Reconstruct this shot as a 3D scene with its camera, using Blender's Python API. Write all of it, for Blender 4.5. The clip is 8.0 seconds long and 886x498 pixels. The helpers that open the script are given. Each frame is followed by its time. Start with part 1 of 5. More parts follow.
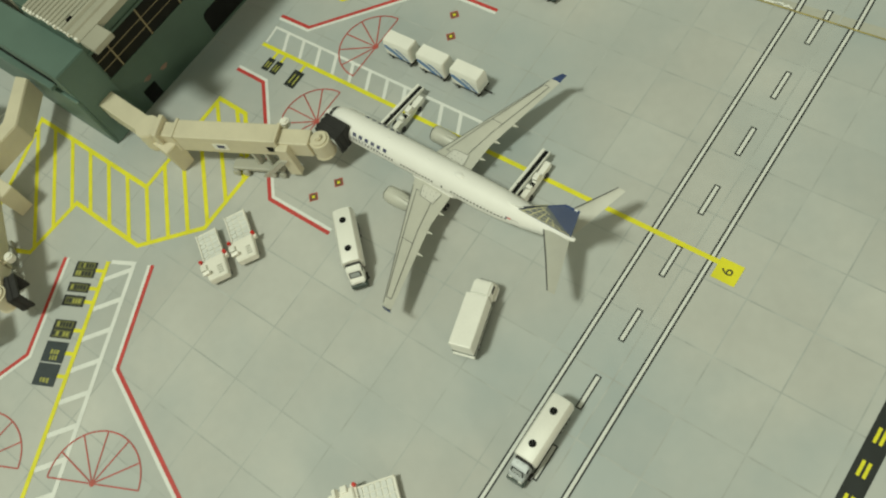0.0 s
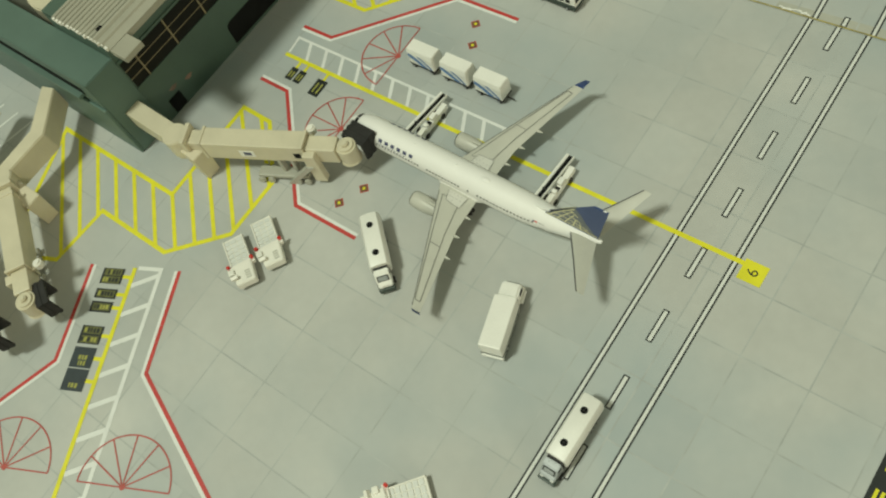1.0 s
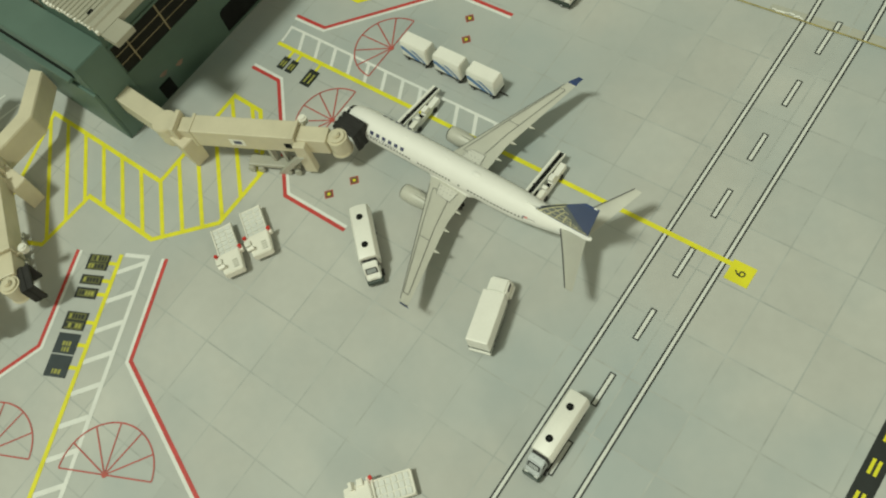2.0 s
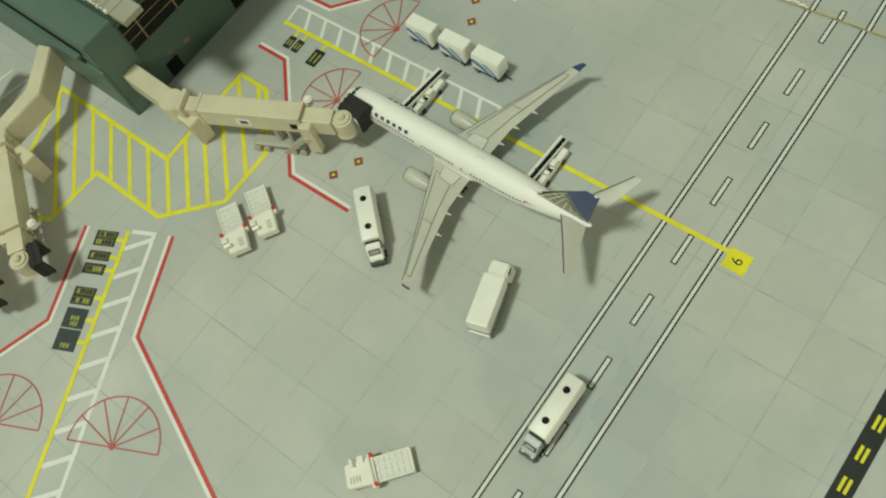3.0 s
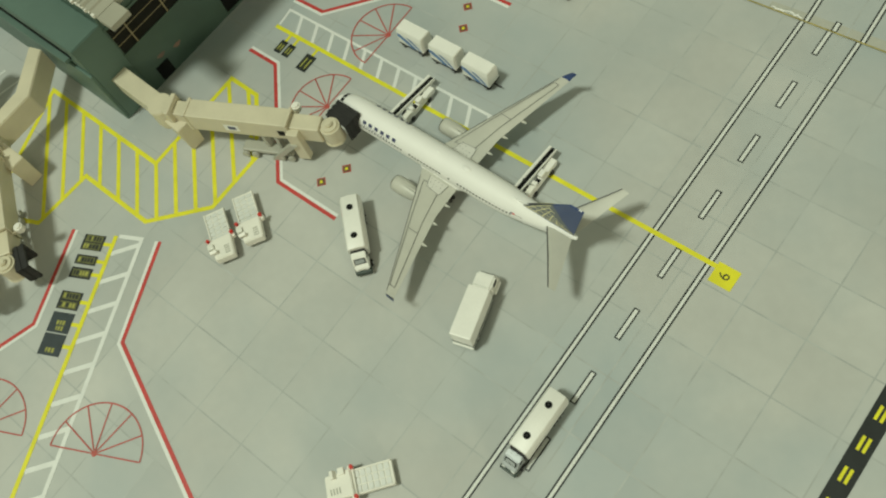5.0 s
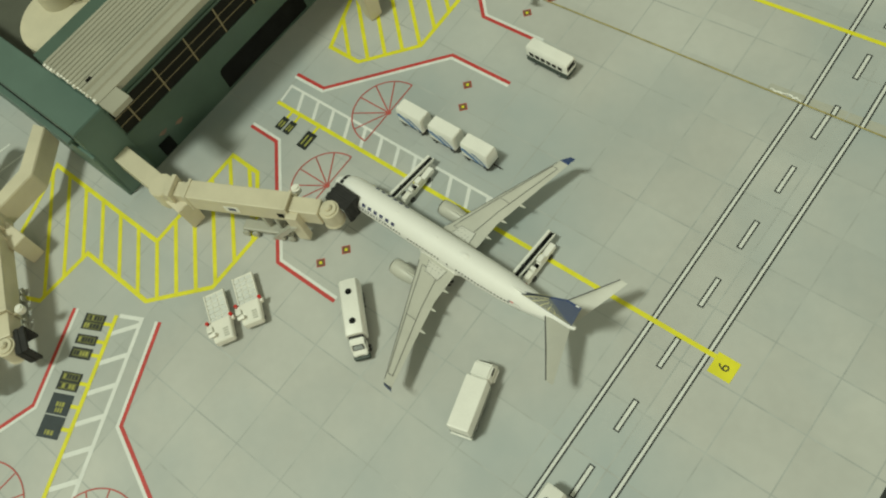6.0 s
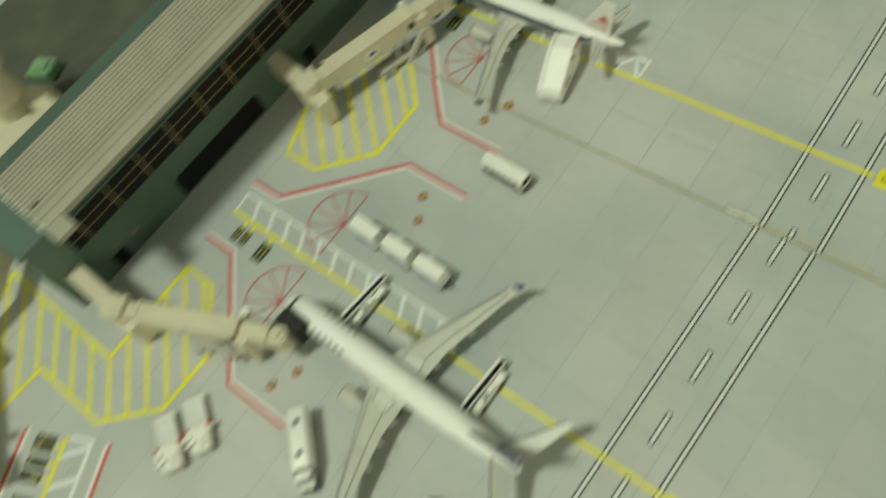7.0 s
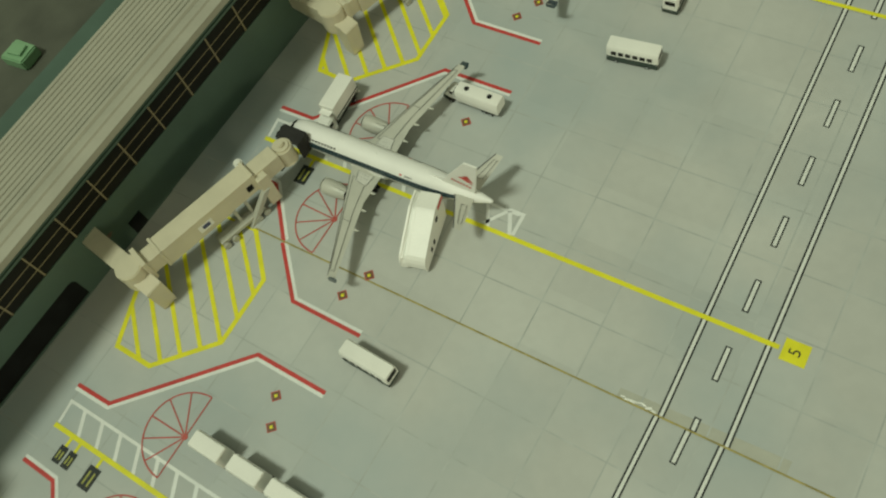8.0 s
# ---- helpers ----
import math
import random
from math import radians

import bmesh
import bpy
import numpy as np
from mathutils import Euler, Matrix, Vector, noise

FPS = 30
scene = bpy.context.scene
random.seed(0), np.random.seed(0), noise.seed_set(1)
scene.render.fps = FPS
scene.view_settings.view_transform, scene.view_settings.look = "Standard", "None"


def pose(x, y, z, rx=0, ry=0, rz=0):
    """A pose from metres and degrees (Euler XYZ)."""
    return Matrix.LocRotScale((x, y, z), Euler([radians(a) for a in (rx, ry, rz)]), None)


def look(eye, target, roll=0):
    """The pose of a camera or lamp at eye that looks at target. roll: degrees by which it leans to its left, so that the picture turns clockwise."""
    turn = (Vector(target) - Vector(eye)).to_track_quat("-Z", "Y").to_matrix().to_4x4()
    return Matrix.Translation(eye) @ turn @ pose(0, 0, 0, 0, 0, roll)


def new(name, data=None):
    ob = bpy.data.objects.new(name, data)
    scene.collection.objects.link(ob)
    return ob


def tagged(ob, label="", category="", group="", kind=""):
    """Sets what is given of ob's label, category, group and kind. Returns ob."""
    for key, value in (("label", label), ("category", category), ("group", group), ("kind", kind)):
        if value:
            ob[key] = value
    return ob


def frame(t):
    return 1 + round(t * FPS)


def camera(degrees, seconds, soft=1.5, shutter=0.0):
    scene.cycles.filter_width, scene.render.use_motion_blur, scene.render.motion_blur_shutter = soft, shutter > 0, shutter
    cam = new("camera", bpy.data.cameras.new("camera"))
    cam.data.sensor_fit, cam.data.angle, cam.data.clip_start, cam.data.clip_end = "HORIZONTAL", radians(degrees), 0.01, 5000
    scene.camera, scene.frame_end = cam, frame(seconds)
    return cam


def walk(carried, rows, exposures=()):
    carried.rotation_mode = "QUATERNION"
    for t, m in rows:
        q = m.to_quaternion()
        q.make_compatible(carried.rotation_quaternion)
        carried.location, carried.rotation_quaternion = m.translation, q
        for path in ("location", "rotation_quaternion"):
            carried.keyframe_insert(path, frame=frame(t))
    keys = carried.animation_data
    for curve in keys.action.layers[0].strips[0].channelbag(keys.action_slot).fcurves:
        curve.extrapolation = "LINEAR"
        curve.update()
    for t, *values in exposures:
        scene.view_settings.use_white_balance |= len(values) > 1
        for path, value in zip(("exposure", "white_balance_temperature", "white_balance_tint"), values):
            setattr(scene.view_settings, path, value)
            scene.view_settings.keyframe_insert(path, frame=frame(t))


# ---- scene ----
CM = 0.01  # lengths below are in centimetres of the tabletop model (1:400)
cam = camera(54.0, 8.0, soft=2.1, shutter=0.4)
PATH = [
    (0, (4.818, -7.524, 22.573), (-3.460, -2.587, 5.049), -26.96),
    (0.5, (4.768, -8.409, 22.685), (-3.370, -3.173, 5.182), -24.45),
    (1, (4.438, -8.426, 22.840), (-3.972, -3.122, 5.487), -25.96),
    (1.5, (4.329, -8.519, 22.697), (-3.956, -2.998, 5.352), -24.16),
    (3, (4.345, -8.258, 23.355), (-3.473, -3.463, 5.582), -24.40),
    (3.5, (4.160, -7.849, 23.512), (-3.657, -3.234, 5.691), -25.46),
    (4, (4.115, -7.710, 23.859), (-3.648, -3.159, 5.998), -25.33),
    (4.2, (4.374, -7.517, 23.702), (-3.398, -2.956, 5.847), -25.19),
    (5.3, (4.570, -7.410, 23.246), (-3.522, -2.771, 5.554), -24.96),
    (5.5, (4.410, -7.017, 23.368), (-3.870, -2.301, 5.784), -24.98),
    (6, (3.912, -5.813, 23.973), (-4.414, -0.966, 6.446), -24.89),
    (6.5, (3.996, -6.717, 24.191), (-4.170, -2.130, 6.520), -25.32),
    (6.8, (3.530, -5.255, 25.075), (-4.822, -0.358, 7.574), -23.89),
    (6.9, (3.678, -3.699, 25.160), (-4.879, 1.114, 7.736), -25.03),
    (7, (3.424, -1.811, 24.835), (-5.141, 3.012, 7.417), -25.94),
    (7.1, (2.798, 0.599, 24.256), (-5.652, 5.344, 6.760), -27.09),
    (7.2, (1.849, 1.840, 23.992), (-6.066, 7.137, 6.406), -24.04),
    (7.3, (1.156, 3.196, 23.968), (-6.218, 8.358, 6.108), -24.58),
    (7.5, (0.658, 4.549, 23.810), (-6.526, 9.963, 5.948), -24.28),
    (8, (1.095, 4.610, 23.316), (-6.234, 10.607, 5.700), -22.11),
]
walk(cam, [(t, look([c * CM for c in eye], [c * CM for c in target], roll)) for t, eye, target, roll in PATH],
     exposures=[(0.0, 0.05, 6550, 11), (1.5, 0.05, 6550, 11), (3.0, 0.02, 6500, 9), (6.5, 0.0, 6550, 9), (7.5, -0.13, 6620, 5), (8.0, -0.17, 6650, 5)])

# ---- world and light: a room lamp high over the terminal's side, and the dim room itself ----
world = bpy.data.worlds.new("room_light")
scene.world = world
world.use_nodes = True
world.node_tree.nodes["Background"].inputs[0].default_value = (0.75, 0.80, 0.55, 1)
world.node_tree.nodes["Background"].inputs[1].default_value = 0.345


def area_lamp(name, eye, target, size, watts, colour):
    data = bpy.data.lights.new(name, "AREA")
    data.shape, data.size, data.energy, data.color = "DISK", size * CM, watts, colour
    ob = new(name, data)
    ob.matrix_world = look([c * CM for c in eye], [c * CM for c in target])
    return ob


area_lamp("ceiling_lamp", (-71, -159, 400), (-6, 4, 0), 62, 110.0, (0.89, 0.96, 0.78))
# unseen warm, low light, added far across the table to lift the terminal's front
area_lamp("far_low_light", (265, -85, 78), (-14, 2, 1), 36, 14.0, (1.0, 0.88, 0.62))

# ---- materials ----
def mat(name, colour, rough=0.5, metal=0.0, var=0.06, scale=60.0, bump=0.0, bump_scale=400.0, spec=0.5, grain=0.02, coat=0.0):
    """A surface with a broad blotchy variation, a fine grain and a slight relief; scale is per metre."""
    m = bpy.data.materials.new(name)
    m.use_nodes = True
    nt = m.node_tree
    b = nt.nodes["Principled BSDF"]
    b.inputs["Roughness"].default_value = rough
    b.inputs["Metallic"].default_value = metal
    b.inputs["Specular IOR Level"].default_value = spec
    b.inputs["Coat Weight"].default_value = coat
    geo = nt.nodes.new("ShaderNodeNewGeometry")
    n1, n2 = nt.nodes.new("ShaderNodeTexNoise"), nt.nodes.new("ShaderNodeTexNoise")
    n1.inputs["Scale"].default_value, n1.inputs["Detail"].default_value = scale, 4
    n2.inputs["Scale"].default_value, n2.inputs["Detail"].default_value = scale * 14, 3
    for n in (n1, n2):
        nt.links.new(geo.outputs["Position"], n.inputs["Vector"])
    mr = nt.nodes.new("ShaderNodeMapRange")
    mr.inputs[1].default_value, mr.inputs[2].default_value = 0.3, 0.7
    mr.inputs[3].default_value, mr.inputs[4].default_value = 1 - var, 1 + var
    nt.links.new(n1.outputs[0], mr.inputs[0])
    mg = nt.nodes.new("ShaderNodeMapRange")
    mg.inputs[1].default_value, mg.inputs[2].default_value = 0.3, 0.7
    mg.inputs[3].default_value, mg.inputs[4].default_value = 1 - grain, 1 + grain
    nt.links.new(n2.outputs[0], mg.inputs[0])
    mu = nt.nodes.new("ShaderNodeMath")
    mu.operation = "MULTIPLY"
    nt.links.new(mr.outputs[0], mu.inputs[0])
    nt.links.new(mg.outputs[0], mu.inputs[1])
    sc = nt.nodes.new("ShaderNodeVectorMath")
    sc.operation = "SCALE"
    sc.inputs[0].default_value = colour
    nt.links.new(mu.outputs[0], sc.inputs["Scale"])
    nt.links.new(sc.outputs[0], b.inputs["Base Color"])
    rr = nt.nodes.new("ShaderNodeMapRange")
    rr.inputs[3].default_value, rr.inputs[4].default_value = max(0.03, rough - 0.08), min(1.0, rough + 0.08)
    nt.links.new(n2.outputs[0], rr.inputs[0])
    nt.links.new(rr.outputs[0], b.inputs["Roughness"])
    if bump:
        n3 = nt.nodes.new("ShaderNodeTexNoise")
        n3.inputs["Scale"].default_value, n3.inputs["Detail"].default_value = bump_scale, 5
        nt.links.new(geo.outputs["Position"], n3.inputs["Vector"])
        bp = nt.nodes.new("ShaderNodeBump")
        bp.inputs["Strength"].default_value, bp.inputs["Distance"].default_value = bump, 0.0004
        nt.links.new(n3.outputs[0], bp.inputs["Height"])
        nt.links.new(bp.outputs[0], b.inputs["Normal"])
    return m


def concrete_print():
    """Printed apron: grey-green concrete with slab-to-slab tone, cloudy stains and faint streaks, under a satin film."""
    m = mat("printed_concrete", (0.485, 0.495, 0.468), 0.5, var=0.09, scale=22, grain=0.02, bump=0.05, bump_scale=120, spec=0.6)
    nt = m.node_tree
    b = nt.nodes["Principled BSDF"]
    src = b.inputs["Base Color"].links[0].from_socket
    geo = [n for n in nt.nodes if n.type == "NEW_GEOMETRY"][0]
    # tone that changes from slab to slab
    mp = nt.nodes.new("ShaderNodeVectorMath")
    mp.operation = "SCALE"
    mp.inputs["Scale"].default_value = 1 / (SLAB * CM)
    nt.links.new(geo.outputs["Position"], mp.inputs[0])
    off = nt.nodes.new("ShaderNodeVectorMath")
    off.operation = "ADD"
    off.inputs[1].default_value = (-SLAB_X / SLAB, -SLAB_Y / SLAB, 0.5)
    nt.links.new(mp.outputs[0], off.inputs[0])
    fl = nt.nodes.new("ShaderNodeVectorMath")
    fl.operation = "FLOOR"
    nt.links.new(off.outputs[0], fl.inputs[0])
    wn = nt.nodes.new("ShaderNodeTexWhiteNoise")
    wn.noise_dimensions = "2D"
    nt.links.new(fl.outputs[0], wn.inputs["Vector"])
    mr = nt.nodes.new("ShaderNodeMapRange")
    mr.inputs[3].default_value, mr.inputs[4].default_value = 0.965, 1.03
    nt.links.new(wn.outputs["Value"], mr.inputs[0])
    # bluish-green stains
    st = nt.nodes.new("ShaderNodeTexNoise")
    st.inputs["Scale"].default_value, st.inputs["Detail"].default_value = 13, 7
    nt.links.new(geo.outputs["Position"], st.inputs["Vector"])
    sr = nt.nodes.new("ShaderNodeMapRange")
    sr.inputs[1].default_value, sr.inputs[2].default_value = 0.44, 0.68
    nt.links.new(st.outputs[0], sr.inputs[0])
    mx = nt.nodes.new("ShaderNodeMix")
    mx.data_type = "RGBA"
    mx.inputs[7].default_value = (0.345, 0.405, 0.415, 1)
    sm = nt.nodes.new("ShaderNodeMath")
    sm.operation = "MULTIPLY"
    sm.inputs[1].default_value = 0.85
    nt.links.new(sr.outputs[0], sm.inputs[0])
    nt.links.new(sm.outputs[0], mx.inputs[0])
    nt.links.new(src, mx.inputs[6])
    fin = nt.nodes.new("ShaderNodeVectorMath")
    fin.operation = "SCALE"
    nt.links.new(mx.outputs[2], fin.inputs[0])
    nt.links.new(mr.outputs[0], fin.inputs["Scale"])
    nt.links.new(fin.outputs[0], b.inputs["Base Color"])
    return m


SLAB, SLAB_X, SLAB_Y = 1.86, -3.30, -3.92  # side of a printed slab, and one joint crossing
M_MAT = concrete_print()
M_JOINT = mat("printed_joint_grey", (0.405, 0.43, 0.415), 0.5, spec=0.6, var=0.15, scale=150)
M_RED = mat("printed_red", (0.52, 0.045, 0.04), 0.5, spec=0.6, var=0.12, scale=200)
M_FAN = mat("printed_thin_red", (0.46, 0.085, 0.07), 0.5, spec=0.6, var=0.15, scale=200)
M_YEL = mat("printed_yellow", (0.74, 0.70, 0.02), 0.5, spec=0.6, var=0.08, scale=200)
M_WHT = mat("printed_white", (0.74, 0.76, 0.74), 0.5, spec=0.6, var=0.05, scale=200)
M_LANE = mat("printed_lane_white", (0.68, 0.70, 0.67), 0.5, spec=0.6, var=0.06, scale=200)
M_BLK = mat("printed_black", (0.012, 0.016, 0.016), 0.5, spec=0.6, var=0.2, scale=300)
M_OLIVE = mat("printed_olive_letter", (0.34, 0.34, 0.07), 0.5, spec=0.6, var=0.2, scale=500)
M_SIGNOLIVE = mat("printed_dark_olive", (0.12, 0.125, 0.035), 0.5, spec=0.6, var=0.3, scale=500)
M_BROWN = mat("printed_brown", (0.16, 0.08, 0.04), 0.5, spec=0.6, var=0.2, scale=500)
M_SEAM = mat("aged_tape_edge", (0.32, 0.27, 0.09), 0.45, var=0.35, scale=300)
M_TAPE = mat("clear_tape", (0.44, 0.445, 0.39), 0.22, var=0.05, scale=200, bump=0.5, bump_scale=300)
# one green plastic; light and shade put into two copies of its colour
M_GREEN = mat("terminal_green_shaded", (0.068, 0.115, 0.090), 0.42, var=0.10, scale=70, bump=0.08)
M_GREENTOP = mat("terminal_green_lit", (0.095, 0.158, 0.132), 0.5, var=0.10, scale=60, bump=0.08)
M_ROOF = mat("roof_beige_plastic", (0.36, 0.352, 0.285), 0.6, var=0.06, scale=80, bump=0.08)
M_BEIGE = mat("bridge_beige_plastic", (0.62, 0.575, 0.43), 0.45, var=0.06, scale=120, bump=0.06)
M_GLASS = mat("dark_window_plastic", (0.010, 0.010, 0.008), 0.45, var=0.3, scale=150, spec=0.15)
M_INK = mat("dark_opening_black", (0.01, 0.011, 0.011), 0.7, var=0.3, scale=150, spec=0.1)
M_MULL = mat("mullion_tan_paint", (0.25, 0.21, 0.12), 0.5, var=0.15, scale=200)
M_FLOORDK = mat("concourse_grey_floor", (0.075, 0.08, 0.06), 0.6, var=0.25, scale=60)
M_WHITE = mat("aircraft_white_enamel", (0.84, 0.84, 0.81), 0.52, var=0.02, scale=150, grain=0.01, spec=0.35)
M_WING = mat("wing_grey_enamel", (0.52, 0.52, 0.46), 0.42, var=0.04, scale=200, grain=0.02)
M_ROOT = mat("wing_root_pale_grey", (0.62, 0.62, 0.57), 0.45, var=0.04, scale=200)
M_LINE = mat("panel_line_dark", (0.10, 0.10, 0.10), 0.5)
M_BLUE = mat("tail_blue_enamel", (0.030, 0.062, 0.19), 0.35, var=0.08, scale=200)
M_TXTBLUE = mat("title_blue", (0.05, 0.06, 0.14), 0.4)
M_GOLD = mat("tail_gold_net", (0.74, 0.70, 0.40), 0.4, var=0.1, scale=300)
M_GOLDBACK = mat("tail_net_shade_grey", (0.13, 0.15, 0.17), 0.35, var=0.1, scale=300)
M_NAVY = mat("cheatline_navy", (0.03, 0.06, 0.075), 0.3)
M_TYRE = mat("black_rubber", (0.02, 0.02, 0.02), 0.7)
M_CHROME = mat("bare_metal_lip", (0.55, 0.55, 0.52), 0.25, metal=0.9)
M_SILVER = mat("cab_silver_grey", (0.42, 0.45, 0.46), 0.3, metal=0.3)
M_TRUCK = mat("truck_white_plastic", (0.82, 0.82, 0.77), 0.42, var=0.03, scale=150)
M_CREAM = mat("cream_plastic", (0.80, 0.79, 0.72), 0.45, var=0.04, scale=150)
M_DARKGREEN = mat("bus_dark_skirt", (0.03, 0.05, 0.04), 0.45)
M_CARTBLUE = mat("cart_blue_print", (0.08, 0.22, 0.50), 0.4)
M_REDDOT = mat("red_paint", (0.60, 0.03, 0.02), 0.35)
M_BELLOWS = mat("black_bellows", (0.018, 0.018, 0.017), 0.75, var=0.3, scale=300, bump=0.2)
M_ROOM = mat("room_wall_paint", (0.45, 0.44, 0.36), 0.8)
M_CANOPY = mat("jetway_grey_plastic", (0.42, 0.42, 0.36), 0.45)


# ---- building helpers (centimetres) ----
def finish(bm, name, material, smooth=False):
    bmesh.ops.recalc_face_normals(bm, faces=bm.faces[:])
    me = bpy.data.meshes.new(name)
    for v in bm.verts:
        v.co *= CM
    bm.to_mesh(me)
    bm.free()
    me.materials.append(material)
    if smooth:
        me.shade_smooth()
        me.set_sharp_from_angle(angle=radians(38))
    return me


def part(name, bm, material, parent=None, label="", smooth=False):
    ob = new(name, finish(bm, name, material, smooth))
    ob.parent = parent
    return tagged(ob, label)


def thing(name, label, category, x=0, y=0, z=0, turn=0, group="", kind=""):
    ob = new(name)
    ob.empty_display_size = 0.005
    ob.matrix_world = pose(x * CM, y * CM, z * CM, 0, 0, turn)
    return tagged(ob, label, category, group, kind)


def box(x0, x1, y0, y1, z0, z1, bevel=0.0, bm=None, seg=2):
    b = bmesh.new()
    bmesh.ops.create_cube(b, size=1)
    for v in b.verts:
        v.co = Vector(((x0 + x1) / 2 + v.co.x * (x1 - x0), (y0 + y1) / 2 + v.co.y * (y1 - y0), (z0 + z1) / 2 + v.co.z * (z1 - z0)))
    if bevel:
        bmesh.ops.bevel(b, geom=b.edges[:], offset=bevel, segments=seg, affect="EDGES", profile=0.6)
    return merge(bm, b)


def merge(bm, b):
    if bm is None:
        return b
    me = bpy.data.meshes.new("tmp")
    b.to_mesh(me)
    b.free()
    bm.from_mesh(me)
    bpy.data.meshes.remove(me)
    return bm


def prism(pts, z0, z1, bm=None, bevel=0.0):
    """A flat outline in plan, pulled up from z0 to z1."""
    b = bmesh.new()
    lo = [b.verts.new((x, y, z0)) for x, y in pts]
    hi = [b.verts.new((x, y, z1)) for x, y in pts]
    n = len(pts)
    b.faces.new(lo[::-1])
    b.faces.new(hi)
    for i in range(n):
        b.faces.new((lo[i], lo[(i + 1) % n], hi[(i + 1) % n], hi[i]))
    if bevel:
        bmesh.ops.bevel(b, geom=b.edges[:], offset=bevel, segments=2, affect="EDGES")
    return merge(bm, b)


def profile_y(pts, y0, y1, bm=None, bevel=0.0):
    """An outline of (x, z), pulled along y."""
    b = bmesh.new()
    lo = [b.verts.new((x, y0, z)) for x, z in pts]
    hi = [b.verts.new((x, y1, z)) for x, z in pts]
    n = len(pts)
    b.faces.new(lo[::-1])
    b.faces.new(hi)
    for i in range(n):
        b.faces.new((lo[i], lo[(i + 1) % n], hi[(i + 1) % n], hi[i]))
    if bevel:
        bmesh.ops.bevel(b, geom=b.edges[:], offset=bevel, segments=2, affect="EDGES")
    return merge(bm, b)


def cyl(x, y, z, r, length, axis="z", seg=20, bm=None, r2=None, bevel=0.0):
    b = bmesh.new()
    bmesh.ops.create_cone(b, cap_ends=True, segments=seg, radius1=r, radius2=r if r2 is None else r2, depth=length)
    if axis == "x":
        bmesh.ops.rotate(b, verts=b.verts[:], matrix=Matrix.Rotation(radians(90), 3, "Y"))
    if axis == "y":
        bmesh.ops.rotate(b, verts=b.verts[:], matrix=Matrix.Rotation(radians(-90), 3, "X"))
    if bevel:
        bmesh.ops.bevel(b, geom=[e for e in b.edges if len(e.link_faces) == 2 and e.calc_face_angle() > 1], offset=bevel, segments=2, affect="EDGES")
    bmesh.ops.translate(b, verts=b.verts[:], vec=(x, y, z))
    return merge(bm, b)


def stripe(pts, w, z=0.0, closed=False, bm=None, side=0.0):
    """A painted band of width w along a line of points, mitred at the bends; side shifts it across the line."""
    b = bmesh.new()
    p = [Vector(q[:2]) for q in pts]
    n = len(p)
    rows = []
    for i in range(n):
        a = p[i] - p[i - 1] if (i or closed) else p[1] - p[0]
        c = p[(i + 1) % n] - p[i] if (i < n - 1 or closed) else p[-1] - p[-2]
        a, c = a.normalized(), c.normalized()
        t = (a + c).normalized()
        k = 1 / max(0.35, t.dot(a))
        q = Vector((-t.y, t.x)) * k
        rows.append((b.verts.new((*(p[i] + q * (side + w / 2)), z)), b.verts.new((*(p[i] + q * (side - w / 2)), z))))
    for i in range(n if closed else n - 1):
        u, v = rows[i], rows[(i + 1) % n]
        b.faces.new((u[0], u[1], v[1], v[0]))
    return merge(bm, b)


def quad(pts, z, bm=None):
    b = bmesh.new()
    b.faces.new([b.verts.new((x, y, z)) for x, y in pts])
    return merge(bm, b)


def loft(rings, bm=None, cap=True):
    """Skin over closed rings of points."""
    b = bmesh.new()
    vs = [[b.verts.new(q) for q in r] for r in rings]
    n = len(rings[0])
    for u, v in zip(vs, vs[1:]):
        for i in range(n):
            b.faces.new((u[i], u[(i + 1) % n], v[(i + 1) % n], v[i]))
    if cap:
        b.faces.new(vs[0][::-1])
        b.faces.new(vs[-1])
    return merge(bm, b)


def text_bm(body, size, m, bm=None, depth=0.0):
    """Built-in font letters, laid by the matrix m (centimetres)."""
    cu = bpy.data.curves.new("tmp_text", "FONT")
    cu.body, cu.size, cu.align_x, cu.align_y, cu.extrude = body, size, "CENTER", "CENTER", depth
    ob = bpy.data.objects.new("tmp_text", cu)
    me = bpy.data.meshes.new_from_object(ob)
    b = bmesh.new()
    b.from_mesh(me)
    bmesh.ops.transform(b, matrix=m, verts=b.verts[:])
    bpy.data.objects.remove(ob)
    bpy.data.curves.remove(cu)
    bpy.data.meshes.remove(me)
    return merge(bm, b)

# ---- the apron: two printed mats on a table, the second laid a little askew over the first ----
SKEW = 1.9  # degrees
SEAM = ((-30.0, 10.07), (12.0, 11.15))  # edge of the upper mat
table = tagged(part("table", box(-60, 40, -45, 60, -1.2, -0.06), M_ROOM), "pale table top under the printed mats", "table", kind="structure")
ground = tagged(part("ground", box(-34, 14, -32, 14, -0.06, 0.0), M_MAT), "grey printed concrete apron mat with painted stands", "mat", kind="structure")
sm = bmesh.new()
slope = (SEAM[1][1] - SEAM[0][1]) / (SEAM[1][0] - SEAM[0][0])
prism([SEAM[0], SEAM[1], (14, 45), (-34, 45)], 0.002, 0.035, sm)
ground_b = tagged(part("ground_upper", sm, M_MAT), "grey printed concrete apron mat overlapping its neighbour", "mat", kind="structure")
ZA, ZB = 0.006, 0.041  # levels of the print on the lower and the upper mat


